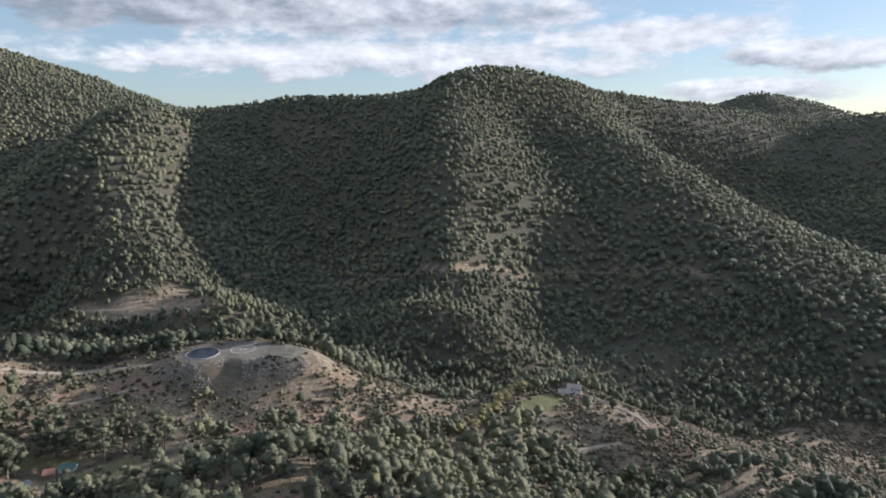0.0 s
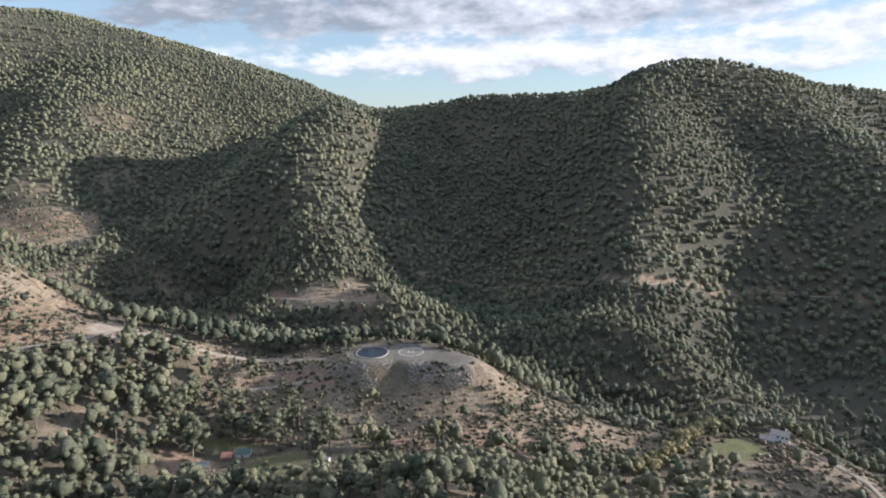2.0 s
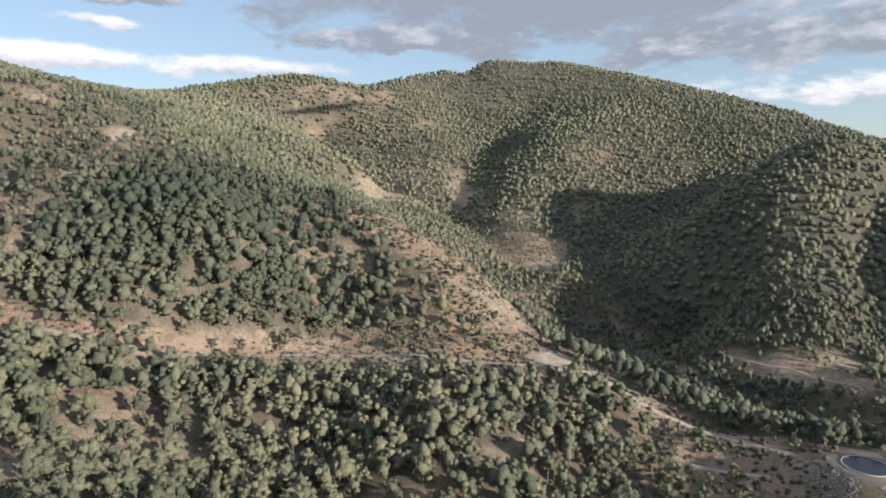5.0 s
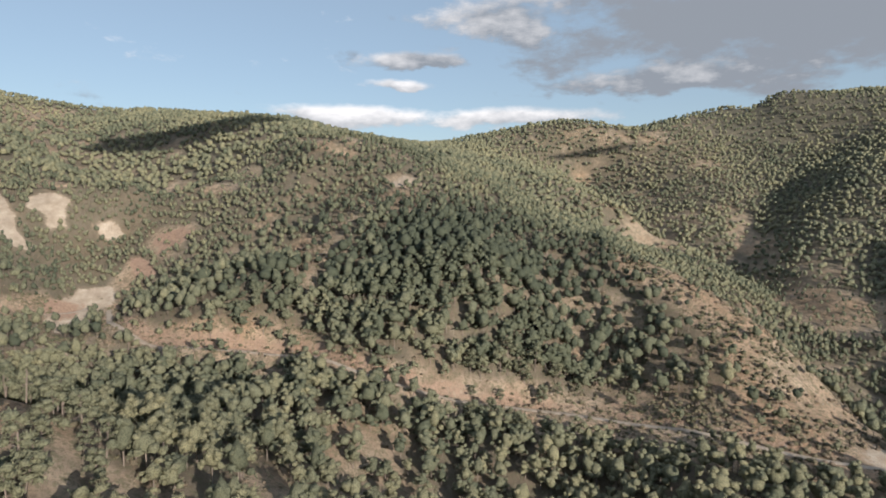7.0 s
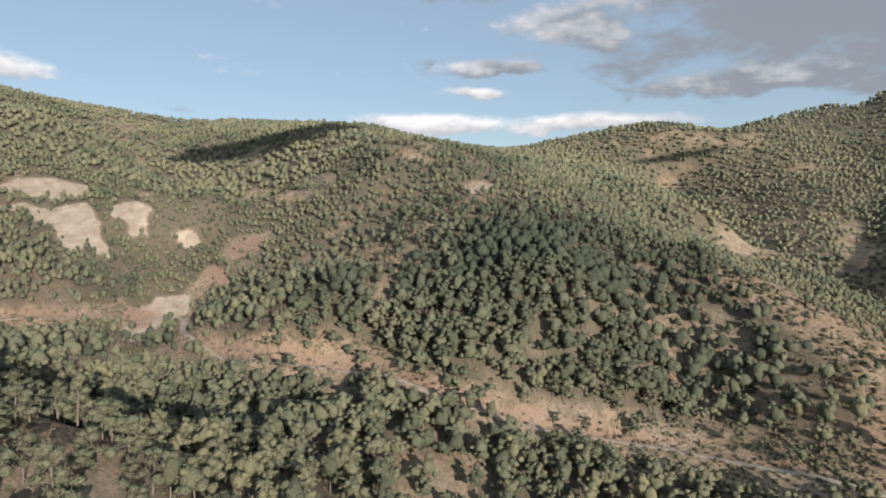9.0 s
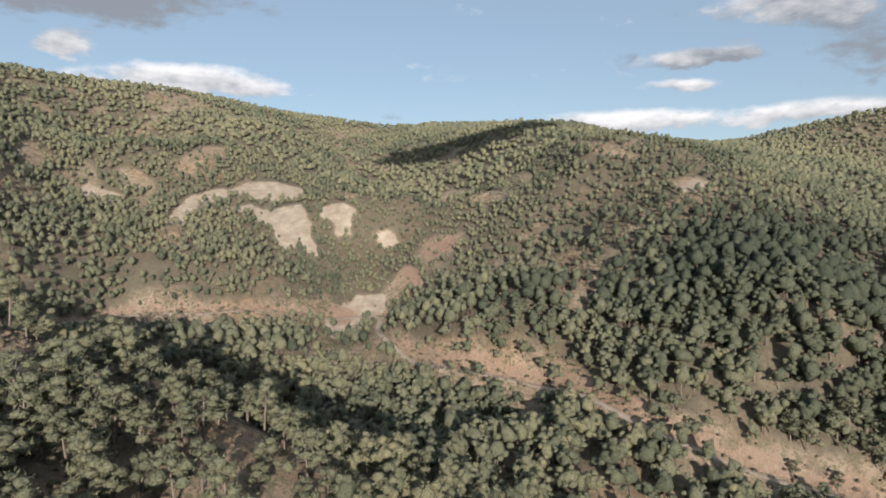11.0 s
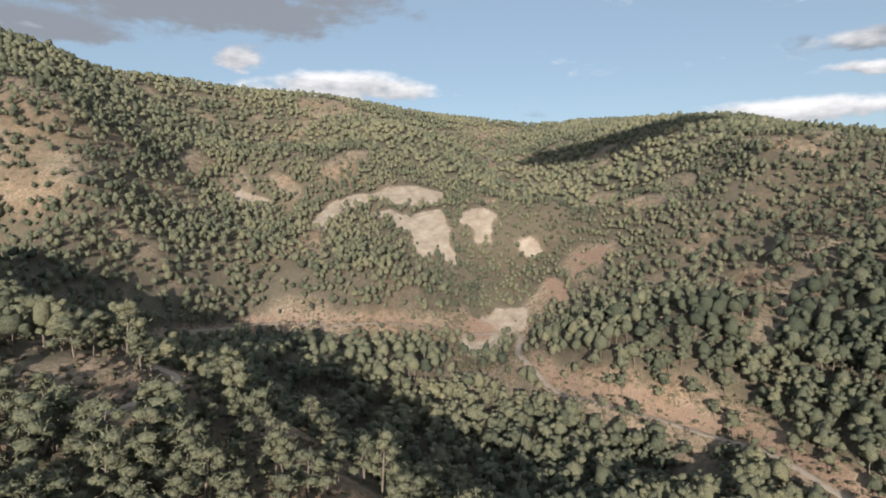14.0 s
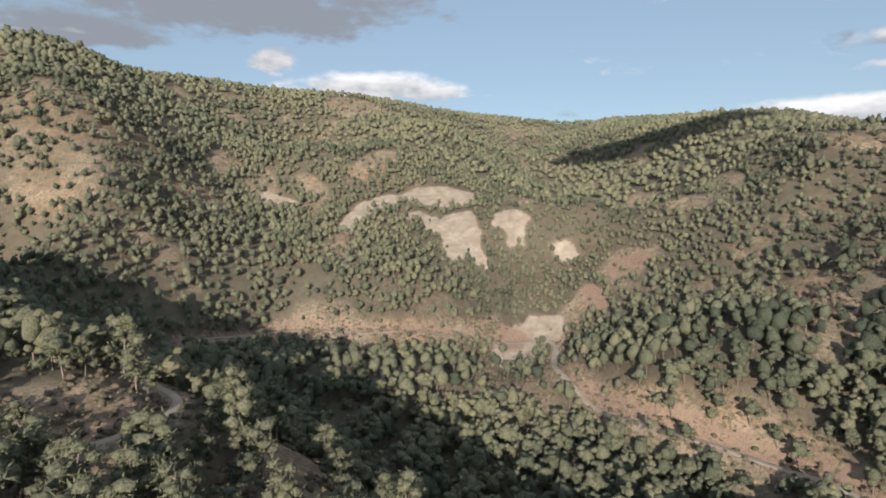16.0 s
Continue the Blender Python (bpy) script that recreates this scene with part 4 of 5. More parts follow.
def joined_plants(name, shapes, x, y, z, size, high, tint, mats, label, category):
    """All the plants at x, y, z as one mesh. Each shape is a list of (vertices, faces), a material each."""
    vs, fs, ms, ts, base = [], [], [], [], 0
    kind = rng.integers(0, len(shapes), len(x))
    turn = rng.uniform(0, 2 * math.pi, len(x))
    for k, shape in enumerate(shapes):
        sel = np.nonzero(kind == k)[0]
        if not len(sel):
            continue
        c, s = np.cos(turn[sel])[:, None], np.sin(turn[sel])[:, None]
        for mi, (v, f) in enumerate(shape):
            w = np.empty((len(sel), len(v), 3), np.float32)
            w[:, :, 0] = (v[None, :, 0] * c - v[None, :, 1] * s) * size[sel, None] + x[sel, None]
            w[:, :, 1] = (v[None, :, 0] * s + v[None, :, 1] * c) * size[sel, None] + y[sel, None]
            w[:, :, 2] = v[None, :, 2] * (size[sel] * high[sel])[:, None] + z[sel, None]
            g = f[None] + (np.arange(len(sel)) * len(v))[:, None, None] + base
            vs.append(w.reshape(-1, 3))
            fs.append(g.reshape(-1, 3))
            ms.append(np.full(len(sel) * len(f), mi, np.int32))
            ts.append(np.repeat(tint[sel], len(v)))
            base += len(sel) * len(v)
    me = mesh_from(name, np.concatenate(vs), np.concatenate(fs))
    for m in mats:
        me.materials.append(m)
    me.polygons.foreach_set("material_index", np.concatenate(ms))
    me.attributes.new("tint", "FLOAT", "POINT").data.foreach_set("value", np.concatenate(ts).astype(np.float32))
    return tagged(new(name, me), label, category, kind="stuff")


def scatter(x0, x1, y0, y1, step):
    """Places about a step apart, on a skewed and shaken grid."""
    mx, my, half = (x0 + x1) / 2, (y0 + y1) / 2, math.hypot(x1 - x0, y1 - y0) / 2
    u, v = np.meshgrid(np.arange(-half, half, step), np.arange(-half, half, step), indexing="ij")
    v = v + step / 2 * (np.arange(len(u))[:, None] % 2)
    u, v = u.ravel() + rng.uniform(-.62, .62, u.size) * step, v.ravel() + rng.uniform(-.62, .62, u.size) * step
    c, sn = math.cos(0.61), math.sin(0.61)
    px, py = mx + u * c - v * sn, my + u * sn + v * c
    ok = (px > x0) & (px < x1) & (py > y0) & (py < y1)
    return px[ok], py[ok]


VALLEY = ((0, 0, 245), (-40, 60, 245), (-105, 70, 248), (-170, 42, 254))  # the open air over the valley


def from_valley(x, y):
    return np.min([np.hypot(x - a, y - b) for a, b, _ in VALLEY], axis=0)


def faces_valley(x, y, z):
    """Which places are not hidden behind a ridge."""
    seen = np.zeros(len(x), bool)
    for a, b, c in VALLEY:
        ok = np.ones(len(x), bool)
        for f in np.linspace(0.05, 0.97, 60):
            ok &= ground_z(x + (a - x) * f, y + (b - y) * f) < z + 11 + (c - z - 11) * f
        seen |= ok
    return seen


def road_gap(x, y):
    best = np.full(len(x), 1e9)
    for wide, line in ROAD_LINES.values():
        for s in range(0, len(line), 1):
            best = np.minimum(best, (x - line[s, 0]) ** 2 + (y - line[s, 1]) ** 2)
    return np.sqrt(best)


YARD = [(-150, 352, 12), (-132, 358, 16), (-112, 360, 14), (-172, 362, 10), (-60, 410, 12), (-40, 413, 12), (-20, 416, 14), (0, 418, 14), (20, 422, 14), (35, 426, 14), (-74, 294, 16), (-100, 286, 18), (-129, 282, 16), (-133, 258, 14), (-155, 252, 16), (-49, 307, 18), (-85, 270, 14), (-110, 266, 14), (0, 380, 14), (20, 365, 14), (35, 360, 14), (-200, 253, 18), (-140, 262, 13), (-165, 253, 16), (-150, 275, 12), (-190, 282, 15), (-196, 262, 15), (-137, 277, 11), (-165, 270, 24), (90, 408, 16), (72, 398, 16), (18, 346, 9), (28, 366, 10), (42, 396, 12), (55, 414, 10), (108, 402, 10), (122, 388, 9)]


def young_wood(x, y):
    """Where low young pines cover the western slope, 0 to 1."""
    return np.clip((-575 - x) / 30, 0, 1) * np.clip((340 - np.abs(y)) / 60, 0, 1)


RIDGE = (-248, -116)  # the thinly wooded near ridge


def tree_share(x, y):
    """How likely a tree stands at a place."""
    p = 0.95 - 0.6 * glade(x, y)
    gaps = np.clip(2.2 * (-0.22 - fbm(x, y, 17, 2, 90)), 0, 1) * np.clip((460 - y - 0.35 * x) / 60, 0, 1)
    p *= 1 - gaps * 0.85 * (1 - dark_wood(x, y)) * (1 - close_wood(x, y))
    for kind, least in (("sparse", 0.68), ("bare", 0.13), ("scrub", 0.05), ("pale", 0.03), ("red", 0.02), ("field", 0.0)):
        p *= 1 - (1 - least) * patch_mask(kind, x, y)
    p *= 1 - 0.8 * np.clip(1.3 - np.hypot((x - 170) / 115, (y - 560) / 75), 0, 1)  # the bare thickets in the dark hollow
    p *= pond_ground(x, y) > 6
    p *= 1 - 0.55 * np.clip((38 - np.hypot(x - RIDGE[0], y - RIDGE[1])) / 10, 0, 1)
    p = np.where(x < -435, np.maximum(p, 0.26 * (patch_mask("bare", x, y) > 0.5) * (patch_mask("pale", x, y) < 0.3)), p)
    for a, b, r in YARD:
        p *= np.hypot(x - a, y - b) > r
    return p


x, y = scatter(-800, 360, -560, 640, 7.0)
keep = rng.random(len(x)) < tree_share(x, y)
x, y = x[keep], y[keep]
x2, y2 = scatter(-800, 360, -560, 640, 6.5)  # the closer woods farther off, on the spur and on the western slope
closer = np.maximum(0.75 * np.clip((from_valley(x2, y2) - 320) / 60, 0, 1), np.maximum(dark_wood(x2, y2), young_wood(x2, y2)))
keep = rng.random(len(x2)) < tree_share(x2, y2) * np.minimum(1, closer)
x, y = np.concatenate([x, x2[keep]]), np.concatenate([y, y2[keep]])
line = ROAD_LINES["forest_road"][1][::3]  # lone pines along the road
way = np.gradient(line[:, :2], axis=0)
way /= np.hypot(way[:, 0], way[:, 1])[:, None]
off = rng.uniform(6, 17, len(line)) * rng.choice((-1.0, -1.0, 1.0), len(line))
keep = rng.random(len(line)) < 0.62
x, y = np.concatenate([x, (line[:, 0] + way[:, 1] * off)[keep]]), np.concatenate([y, (line[:, 1] - way[:, 0] * off)[keep]])
keep = (road_gap(x, y) > 4.5) & (pond_ground(x, y) > 6)
x, y = x[keep], y[keep]
z = ground_z(x, y)
keep = faces_valley(x, y, z)
x, y, z = x[keep], y[keep], z[keep]
d = from_valley(x, y)
size = (0.9 + 0.85 * rng.random(len(x)) ** 1.2) * (1 + 0.05 * np.clip((y + 0.35 * x - 400) / 60, 0, 1)) * (1 - 0.2 * young_wood(x, y)) * (1 - 0.35 * np.clip((from_valley(x, y) - 330) / 70, 0, 1))
size *= (1 - 0.25 * patch_mask("bare", x, y)) * (1 - 0.08 * np.clip((110 - np.hypot(x + 245, y + 90)) / 40, 0, 1))
high = rng.uniform(0.85, 1.15, len(x))
# the tint is set lower on the face of the western spur
tint = np.clip(0.4 + fbm(x, y, 60, 3, 30) * 0.5 + rng.normal(size=len(x)) * 0.18 + 0.04 * young_wood(x, y) - 0.55 * dark_wood(x, y), 0, 0.8)

# the trees that stand singly: on the near ridge, along the road and round the pond
roadside = road_gap(x, y)
own = np.zeros(len(x), bool)
for cx, cy, many in ((-235, -72, 190), (-390, 180, 45), (-190, 310, 45)):
    dist = np.hypot(x - cx, y - cy) + (2.0 * roadside if cx == -390 else 0)
    own[np.argsort(np.where(own, 1e9, dist))[:many]] = True

PINES = [open_pine_shape(100 + k) for k in range(8)]


def pine_tree(k):
    (nv, nf), (wv, wf) = PINES[k]
    root = new("pine_tree")
    for name, v, f, mat in (("crown", nv, nf, needles), ("trunk", wv, wf, bark)):
        me = mesh_from(name, v, f)
        me.materials.append(mat)
        if name == "crown":
            me.attributes.new("tint", "FLOAT", "POINT").data.foreach_set("value", np.full(len(v), 0.42, np.float32))
        new(name, me).parent = root
    return tagged(root, "rounded green pine with a bare grey trunk on the dry slope", "tree", "single pines on the slopes")


first = {}
for n, k in enumerate(np.nonzero(own)[0]):
    m = pose(x[k], y[k], z[k], rng.uniform(-4, 4), rng.uniform(-4, 4), rng.uniform(0, 360)) @ Matrix.Diagonal((size[k], size[k], size[k] * high[k], 1))
    v = n % 8
    if v not in first:
        first[v] = pine_tree(v)
        first[v].matrix_basis = m
    else:
        copy_thing(first[v], m).matrix_basis = m

rest = ~own
near, middle, distant = rest & (d < 185), rest & (d >= 185) & (d < 320), rest & (d >= 320)
for name, sel, shapes, label in (
    ("pine_wood", near, [list(pine_shape(200 + k, 2, 90, 8)) for k in range(10)], "open wood of rounded green pines on the valley sides"),
    ("pine_forest", middle, [list(pine_shape(300 + k, 1, 14, 5)) for k in range(12)], "dense forest of rounded pines over the middle slopes"),
    ("pine_slope", distant, [list(pine_shape(350 + k, 0, 0, 1)) for k in range(14)], "dense pine forest on the opposite slopes"),
):
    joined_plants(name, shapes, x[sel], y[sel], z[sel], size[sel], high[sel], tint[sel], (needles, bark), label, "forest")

# the far slopes
x, y = scatter(-2100, 1500, -1000, 2100, 9.2)
keep = ~((x > -800) & (x < 360) & (y > -560) & (y < 640)) & (rng.random(len(x)) < tree_share(x, y) * (0.5 + 0.5 * (from_valley(x, y) < 1500)))
x, y = x[keep], y[keep]
z = ground_z(x, y)
keep = faces_valley(x, y, z)
x, y, z = x[keep], y[keep], z[keep]
tint = np.clip(0.4 + fbm(x, y, 90, 3, 30) * 0.5 + rng.normal(size=len(x)) * 0.15, 0, 0.8)
joined_plants("mountain_forest", [[pine_shape(400 + k, 0, 0)[0]] for k in range(14)], x, y, z - 1.2, rng.uniform(1.15, 1.6, len(x)), rng.uniform(0.66, 0.88, len(x)), tint, (needles,), "dark pine forest over the far mountains", "forest")

# low scrub
x, y = scatter(-600, 400, -260, 470, 2.6)
share = 0.09 + 0.4 * (np.hypot(x - RIDGE[0], y - RIDGE[1]) < 80) + 0.42 * np.maximum(patch_mask("bare", x, y), 1.6 * patch_mask("scrub", x, y)) + 0.25 * patch_mask("sparse", x, y)
share *= (1 - patch_mask("field", x, y)) * (1 - 0.8 * patch_mask("pale", x, y)) * (0.4 + 0.9 * (fbm(x, y, 22, 3, 70) > -0.05))
keep = (rng.random(len(x)) < share) & (pond_ground(x, y) > 1)
x, y = x[keep], y[keep]
keep = road_gap(x, y) > 2.6
x, y = x[keep], y[keep]
z = ground_z(x, y)
keep = faces_valley(x, y, z)
x, y, z = x[keep], y[keep], z[keep]
tint = np.clip(0.45 + fbm(x, y, 40, 3, 33) * 0.7 + rng.normal(size=len(x)) * 0.2, 0, 1)
joined_plants("scrub", [[bush_shape(k, 5)] for k in range(10)], x, y, z - 0.1, rng.uniform(0.8, 2.3, len(x)) * (1 + 0.25 * (y > 250)), rng.uniform(0.6, 1.0, len(x)), tint, (shrub_leaves,), "low grey-green scrub on the dry ground", "scrub")

# ---- rubble on the bank under the pond ----
def stone_shape(seed):
    r = np.random.default_rng(seed)
    return ICO_V * r.uniform(0.7, 1.25, (len(ICO_V), 1)) * np.array((1.0, 0.8, 0.6)), ICO_F


x, y = rng.uniform(-190, -85, 9000), rng.uniform(345, 392, 9000)
e = pond_ground(x, y)
keep = (e > 1.5) & (e < 13) & (y < 384) & (fbm(x, y, 12, 3, 80) > -0.15)
x, y = x[keep], y[keep]
joined_plants("rubble_stones", [[stone_shape(k)] for k in range(8)], x, y, ground_z(x, y), rng.uniform(0.2, 0.8, len(x)), np.ones(len(x)), np.zeros(len(x)), (rubble,), "loose grey stones tipped down the bank", "stones")
x, y = rng.uniform(-480, 180, 9000), rng.uniform(-160, 400, 9000)
keep = (patch_mask("bare", x, y) > 0.5) & (road_gap(x, y) > 2.5)
x, y = x[keep], y[keep]
joined_plants("field_stones", [[stone_shape(20 + k)] for k in range(8)], x, y, ground_z(x, y), rng.uniform(0.12, 0.5, len(x)), np.ones(len(x)), np.zeros(len(x)), (rubble,), "grey stones strewn over the bare ground", "stones")


# ---- round leafy trees by the creek and the house ----
def leafy_tree(seed, mat, label, category, group):
    r = np.random.default_rng(seed)
    root = new("leafy_tree")
    n = 9
    centres = np.column_stack([r.normal(size=n) * 0.9, r.normal(size=n) * 0.9, r.uniform(1.4, 3.6, n)])
    radii = r.uniform(0.8, 1.35, n)
    v = np.concatenate([c + ICO_V * r.uniform(0.7, 1.2, (len(ICO_V), 1)) * q for c, q in zip(centres, radii)])
    f = np.concatenate([ICO_F + k * len(ICO_V) for k in range(n)])
    tv, tf = leaf_tufts(r, centres, radii, 160, 0.5, 0.22)
    me = mesh_from("crown", np.concatenate([v, tv]), np.concatenate([f, tf + len(v)]))
    me.materials.append(mat)
    me.attributes.new("tint", "FLOAT", "POINT").data.foreach_set("value", np.full(len(me.vertices), 0.3, np.float32))
    new("crown", me).parent = root
    wv, wf = rods([((0, 0, -0.6), (0, 0, 1.6), 0.16, 0.11)] + [((0, 0, 1.3), c, 0.08, 0.03) for c in centres[:5]])
    me = mesh_from("trunk", wv, wf)
    me.materials.append(bark)
    new("trunk", me).parent = root
    return tagged(root, label, category, group)


r2 = random.Random(8)
for mat, label, group, line, many, s0, s1 in (
    (yellow_leaves, "round bushy tree with yellowing autumn leaves beside the house", "yellowing trees", ((14, 340), (24, 358), (34, 378), (42, 397), (52, 411), (60, 420)), 30, 1.2, 2.0),
    (pale_leaves, "round grey-green tree along the creek", "creek trees", ((-60, 412), (-20, 418), (5, 420), (30, 428)), 20, 1.2, 1.9),
    (shrub_leaves, "small grey-green tree beside the drive", "drive trees", ((100, 408), (112, 404), (124, 392), (140, 380), (150, 362)), 14, 0.5, 1.0),
):
    protos = [None, None, None]
    q = smooth_line(line, 2.0)
    for k in range(many):
        c = q[int(k / many * (len(q) - 1))]
        px, py = c[0] + r2.uniform(-4, 4), c[1] + r2.uniform(-4, 4)
        s = r2.uniform(s0, s1)
        m = pose(px, py, float(ground_z(px, py)), 0, 0, r2.uniform(0, 360)) @ Matrix.Diagonal((s, s, s, 1))
        if protos[k % 3] is None:
            protos[k % 3] = leafy_tree(500 + k + many, mat, label, "tree", group)
            protos[k % 3].matrix_basis = m
        else:
            copy_thing(protos[k % 3], m).matrix_basis = m


# ---- buildings ----
def gable(bm, x0, x1, y0, y1, z, rise, over=0.35, thick=0.16):
    """A pitched roof with its ridge along x."""
    ym = (y0 + y1) / 2
    rows = []
    for x in (x0 - over, x1 + over):
        rows.append([bm.verts.new(p) for p in ((x, y0 - over, z - 0.15), (x, ym, z + rise), (x, y1 + over, z - 0.15), (x, y1 + over, z - 0.15 + thick), (x, ym, z + rise + thick), (x, y0 - over, z - 0.15 + thick))])
    a, b = rows
    for k in range(6):
        m = (k + 1) % 6
        bm.faces.new((a[k], a[m], b[m], b[k]))
    bm.faces.new(a[::-1])
    bm.faces.new(b)
    return bm


def gable_walls(bm, x0, x1, y0, y1, z0, z1, rise):
    """Four walls with pointed ends."""
    ym = (y0 + y1) / 2
    a = [bm.verts.new((x0, y, z)) for y, z in ((y0, z0), (y1, z0), (y1, z1), (ym, z1 + rise - 0.1), (y0, z1))]
    b = [bm.verts.new((x1, y, z)) for y, z in ((y0, z0), (y1, z0), (y1, z1), (ym, z1 + rise - 0.1), (y0, z1))]
    for k in range(5):
        m = (k + 1) % 5
        bm.faces.new((a[m], a[k], b[k], b[m]))
    bm.faces.new(a)
    bm.faces.new(b[::-1])
    return bm


def window_on(parent, x, y, z, w=0.9, h=1.1):
    """A window in a wall that looks along -y."""
    bm = bmesh.new()
    for q in ((x - w / 2 - 0.08, x - w / 2, z, z + h), (x + w / 2, x + w / 2 + 0.08, z, z + h), (x - w / 2 - 0.08, x + w / 2 + 0.08, z + h, z + h + 0.08), (x - w / 2 - 0.14, x + w / 2 + 0.14, z - 0.1, z)):
        box(bm, q[0], q[1], y - 0.09, y + 0.05, q[2], q[3])
    frame_ob = part("window", bm, boards, parent, "dark window with a wooden frame")
    part("pane", box(bmesh.new(), x - w / 2, x + w / 2, y - 0.03, y + 0.02, z, z + h), dark_glass, frame_ob, "dark glass pane")


hz = float(ground_z(88, 408))
house = thing("country_house", 88, 409, hz, -14, "whitewashed country house of two blocks with pale tiled roofs", "house")
part("wall", gable_walls(bmesh.new(), -1.5, 8.0, 0, 6.5, -3, 4.6, 1.5), whitewash, house, "whitewashed main block")
part("roof", gable(bmesh.new(), -1.5, 8.0, 0, 6.5, 4.6, 1.5), tiles, house, "pale tiled roof")
part("wing", gable_walls(bmesh.new(), -7.0, 0.5, -4.5, 1.0, -3.5, 2.3, 1.1), whitewash, house, "lower whitewashed wing")
part("roof", gable(bmesh.new(), -7.0, 0.5, -4.5, 1.0, 2.3, 1.1), tiles, house, "lower tiled roof")
bm = box(bmesh.new(), 5.6, 6.3, 3.6, 4.3, 5.0, 7.2, 0.05)
box(bm, 5.5, 6.4, 3.5, 4.4, 7.2, 7.35)
part("chimney", bm, whitewash, house, "white chimney")
for wx, wz in ((2.2, 2.6), (4.6, 2.6), (6.8, 2.6), (3.4, 0.2)):
    window_on(house, wx, 0.0, wz)
for wx in (-5.6, -3.4):
    window_on(house, wx, -4.5, 0.4, 1.0, 1.2)
part("door", box(bmesh.new(), -1.6, -0.5, -4.58, -4.45, -0.9, 1.3, 0.02), boards, house, "brown wooden door")
part("terrace_wall", box(bmesh.new(), -8.5, 10.5, -7.2, -6.8, -5.5, -0.6, 0.05), whitewash, house, "white terrace wall")
part("terrace", box(bmesh.new(), -8.4, 10.4, -6.8, 0.2, -5.0, -1.0), concrete, house)
wall_line = smooth_line(((100, 411), (112, 405), (122, 396)), 3.0)
for k in range(len(wall_line) - 1):
    (ax, ay), (bx, by) = wall_line[k], wall_line[k + 1]
    if k % 3 == 2:
        continue
    post = thing("garden_wall", (ax + bx) / 2, (ay + by) / 2, float(ground_z((ax + bx) / 2, (ay + by) / 2)), math.degrees(math.atan2(by - ay, bx - ax)), "low white garden wall along the drive", "wall", "garden walls")
    part("coping", box(bmesh.new(), -1.35, 1.35, -0.18, 0.18, 0.7, 0.8, 0.02), concrete, post)
    part("wall", box(bmesh.new(), -1.3, 1.3, -0.13, 0.13, -0.8, 0.7), whitewash, post)


def shed(x, y, turn, long, deep, tall, wall_mat, roof_mat, label, ribs=True):
    """A shed with a lean-to roof of ribbed sheets."""
    ob = thing("shed", x, y, float(ground_z(x, y)), turn, label, "shed", "farm sheds")
    a, b = long / 2, deep / 2
    bm = bmesh.new()
    lo = [bm.verts.new(p) for p in ((-a, -b, -1.2), (a, -b, -1.2), (a, b, -1.2), (-a, b, -1.2))]
    hi = [bm.verts.new(p) for p in ((-a, -b, tall), (a, -b, tall), (a, b, tall + 0.7), (-a, b, tall + 0.7))]
    for k in range(4):
        bm.faces.new((lo[k], lo[(k + 1) % 4], hi[(k + 1) % 4], hi[k]))
    bm.faces.new(lo[::-1])
    bm.faces.new(hi)
    part("wall", bm, wall_mat, ob)
    n = int(long / 0.45)
    for k in range(n):
        x0 = -a - 0.3 + (long + 0.6) * k / n
        x1 = x0 + (long + 0.6) / n - 0.03
        up = 0.06 if k % 2 else 0.0
        bm = bmesh.new()
        q = [bm.verts.new(p) for p in ((x0, -b - 0.3, tall - 0.02 + up), (x1, -b - 0.3, tall - 0.02 + up), (x1, b + 0.3, tall + 0.78 + up), (x0, b + 0.3, tall + 0.78 + up))]
        w = [bm.verts.new(v.co + Vector((0, 0, 0.05))) for v in q]
        bm.faces.new(q[::-1])
        bm.faces.new(w)
        for c in range(4):
            bm.faces.new((q[c], q[(c + 1) % 4], w[(c + 1) % 4], w[c]))
        part("roof_sheet", bm, roof_mat, ob)
    part("door", box(bmesh.new(), -0.5, 0.5, -b - 0.05, -b + 0.04, -0.1, tall - 0.3, 0.01), boards, ob, "plank door")
    return ob


shed(-187, 284.5, 18, 7.5, 4.4, 2.3, whitewash, green_sheet, "farm shed with a sloping green sheet roof")
shed(-192.5, 278.5, 25, 5.0, 4.6, 2.2, brickwork, red_tiles, "small brick shed with a faded red roof")
shed(-196, 262, 38, 9.0, 4.2, 2.1, boards, grey_sheet, "long low shed with a grey sheet roof")
crate = thing("storage_container", -136, 277, float(ground_z(-136, 277)), 8, "small white storage container on the grass", "container")
part("body", box(bmesh.new(), -2.3, 2.3, -1.1, 1.1, 0.0, 2.1, 0.05), whitewash, crate)
part("door", box(bmesh.new(), -1.9, -0.9, -1.16, -1.08, 0.1, 1.9, 0.02), grey_sheet, crate, "grey metal door")
part("roof", box(bmesh.new(), -2.4, 2.4, -1.2, 1.2, 2.1, 2.2, 0.03), grey_sheet, crate)

# dry-stone terraces by the sheds
for line in (((-205, 250), (-190, 246), (-172, 247)), ((-175, 300), (-155, 297), (-138, 293)), ((-150, 262), (-140, 268), (-132, 272))):
    q = smooth_line(line, 1.3)
    wall = thing("stone_wall", q[0][0], q[0][1], float(ground_z(*q[0])), 0, "rough dry-stone terrace wall beside the field", "wall", "terrace walls")
    for k, (px, py) in enumerate(q):
        for tier in range(2):
            v, f = stone_shape(r2.randrange(8))
            me = mesh_from("stone", v * 0.62, f)
            me.materials.append(rubble)
            ob = new("stone", me)
            ob.parent = wall
            ob.matrix_basis = pose(px - q[0][0], py - q[0][1], float(ground_z(px, py)) - float(ground_z(*q[0])) + 0.15 + 0.5 * tier, 0, 0, r2.uniform(0, 360))


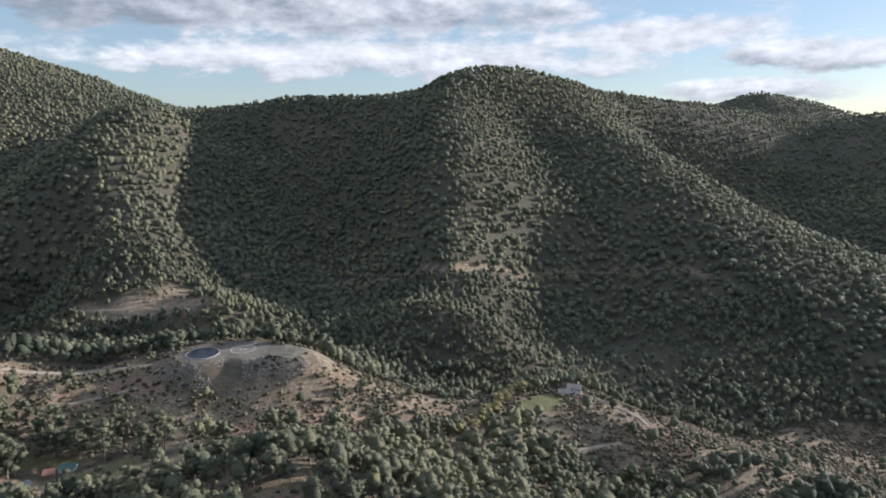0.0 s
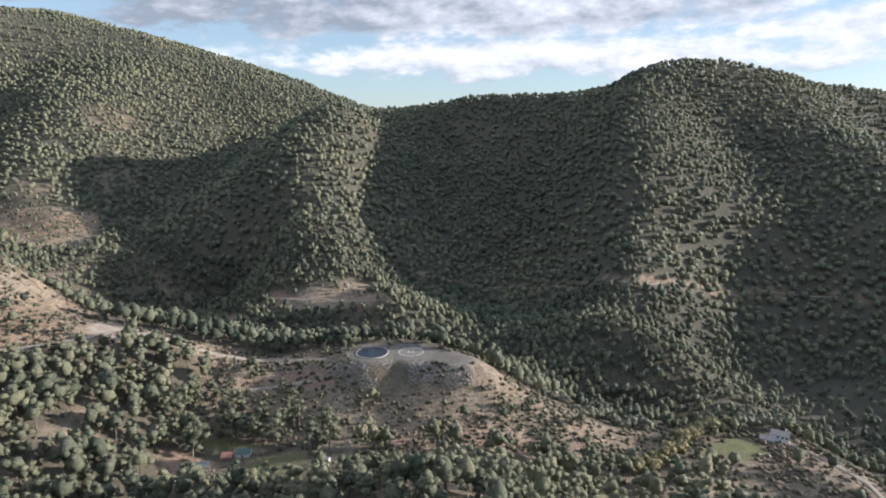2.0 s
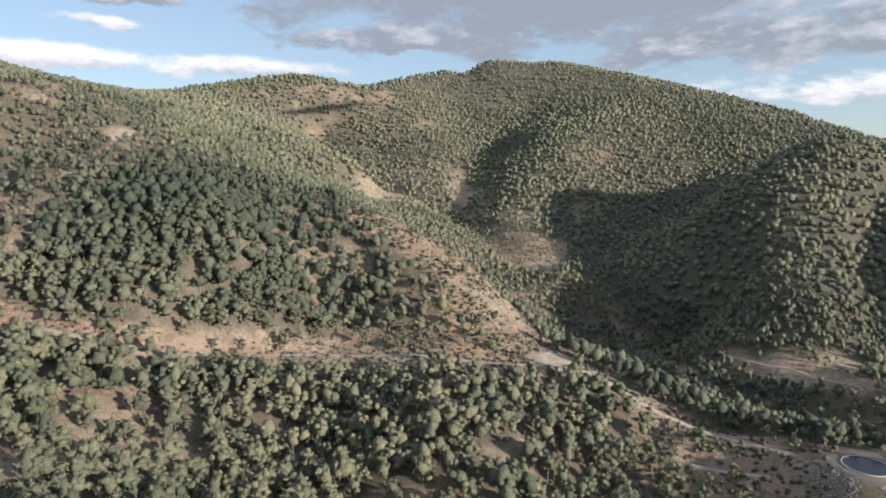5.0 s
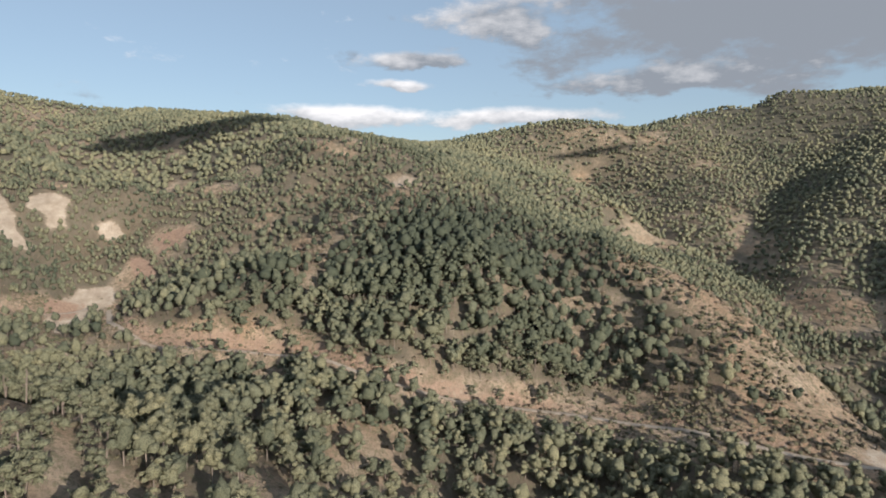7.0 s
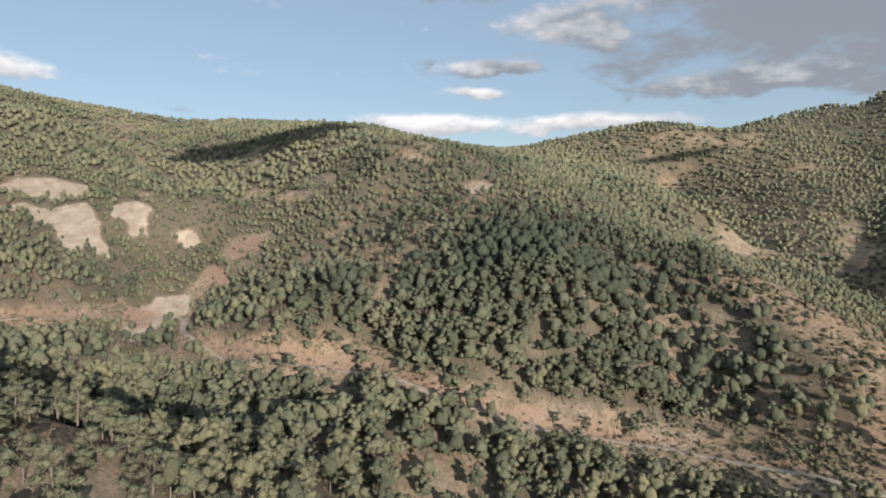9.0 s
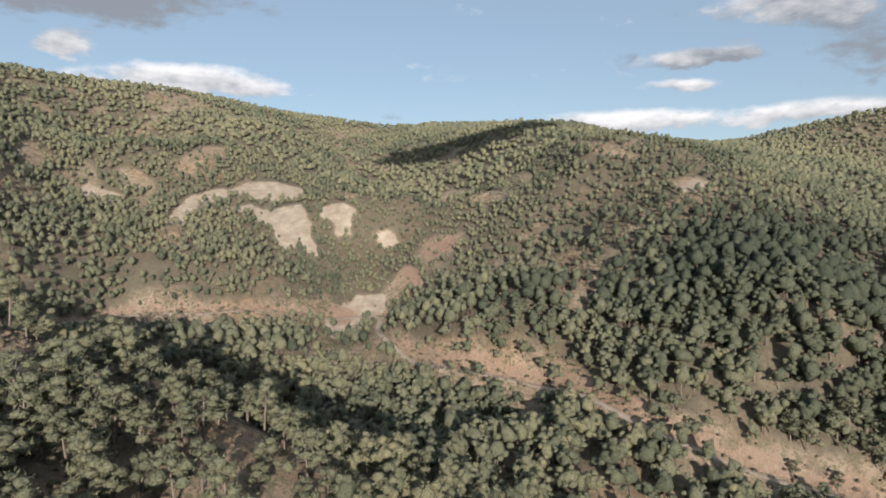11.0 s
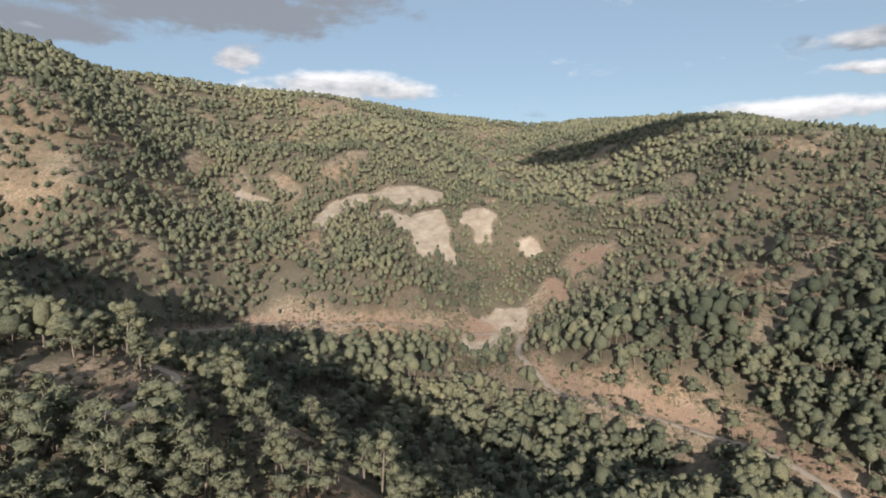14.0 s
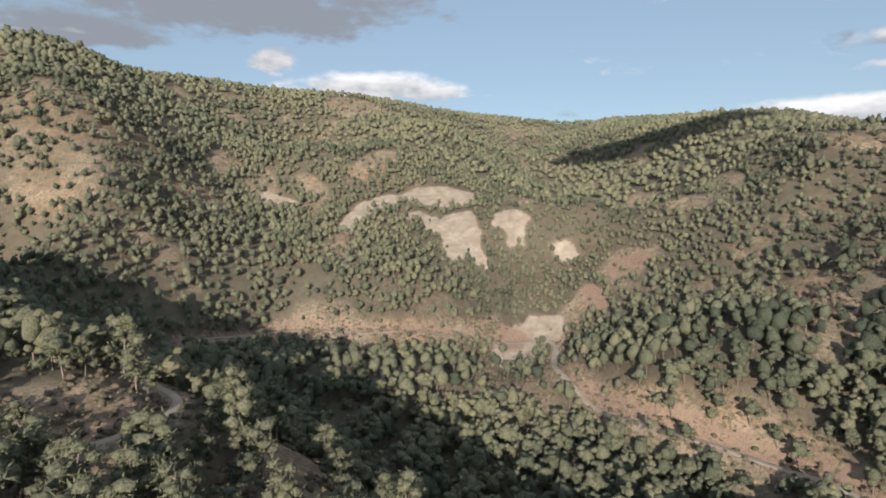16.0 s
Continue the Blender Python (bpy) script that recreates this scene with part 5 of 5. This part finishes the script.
# dead trunks lying and standing on the slope
def dead_trunk(x, y, turn, long, tilt):
    ob = thing("dead_trunk", x, y, float(ground_z(x, y)) + 0.2, turn, "bleached bare trunk of a fallen pine", "log", "dead trunks")
    bm = bmesh.new()
    end = Vector((long * math.cos(tilt), 0, long * math.sin(tilt)))
    tube(bm, (0, 0, 0), end * 0.5, 0.24, 0.17)
    tube(bm, end * 0.5, end, 0.17, 0.06)
    part("stem", bm, dead_wood, ob)
    for f, s in ((0.45, 1), (0.6, -1), (0.75, 1), (0.85, -1)):
        bm = bmesh.new()
        tube(bm, end * f, end * f + Vector((0.5, 0.9 * s, 0.55)), 0.07, 0.02, 5)
        part("branch_stub", bm, dead_wood, ob)


for q in ((-88, 329, 115, 8, 0.1), (-84, 325, 120, 6, 0.1), (-138, 300, 60, 6, 0.5), (-134, 303, 130, 5, 0.2), (-146, 308, 95, 6, 1.3), (-250, -120, 20, 7, 0.15), (-262, -108, 70, 6, 0.1), (-240, -132, 140, 6, 0.2)):
    dead_trunk(*q)


# ---- clouds overhead, out of sight, placed to cast shadows on two far slopes ----
cloud_white = plain_worn("cloud_white", (0.75, 0.76, 0.78), (0.85, 0.85, 0.85), 0.004)


def cloud(over, far, size, seed):
    bm = bmesh.new()
    bmesh.ops.create_icosphere(bm, subdivisions=4, radius=1)
    for v in bm.verts:
        v.co *= 1 + 0.28 * noise.noise(v.co * 1.6 + Vector((seed, 0, 0))) + 0.12 * noise.noise(v.co * 4 + Vector((0, seed, 0)))
        v.co = Vector((v.co.x * size[0], v.co.y * size[1], v.co.z * size[2]))
    me = bpy.data.meshes.new("cloud")
    bm.to_mesh(me)
    bm.free()
    me.materials.append(cloud_white)
    ob = tagged(new("cloud", me), "small white cumulus cloud high over the valley", "cloud", "clouds", "structure")
    ob.matrix_basis = Matrix.Translation(Vector(over) + SUN_WAY * far) @ pose(0, 0, 0, 0, 0, size[3])


cloud((-1080, -175, 350), 1500, (60, 120, 27, 25), 3.1)
cloud((-1419, 609, 362), 1400, (20, 75, 7, 25), 8.4)
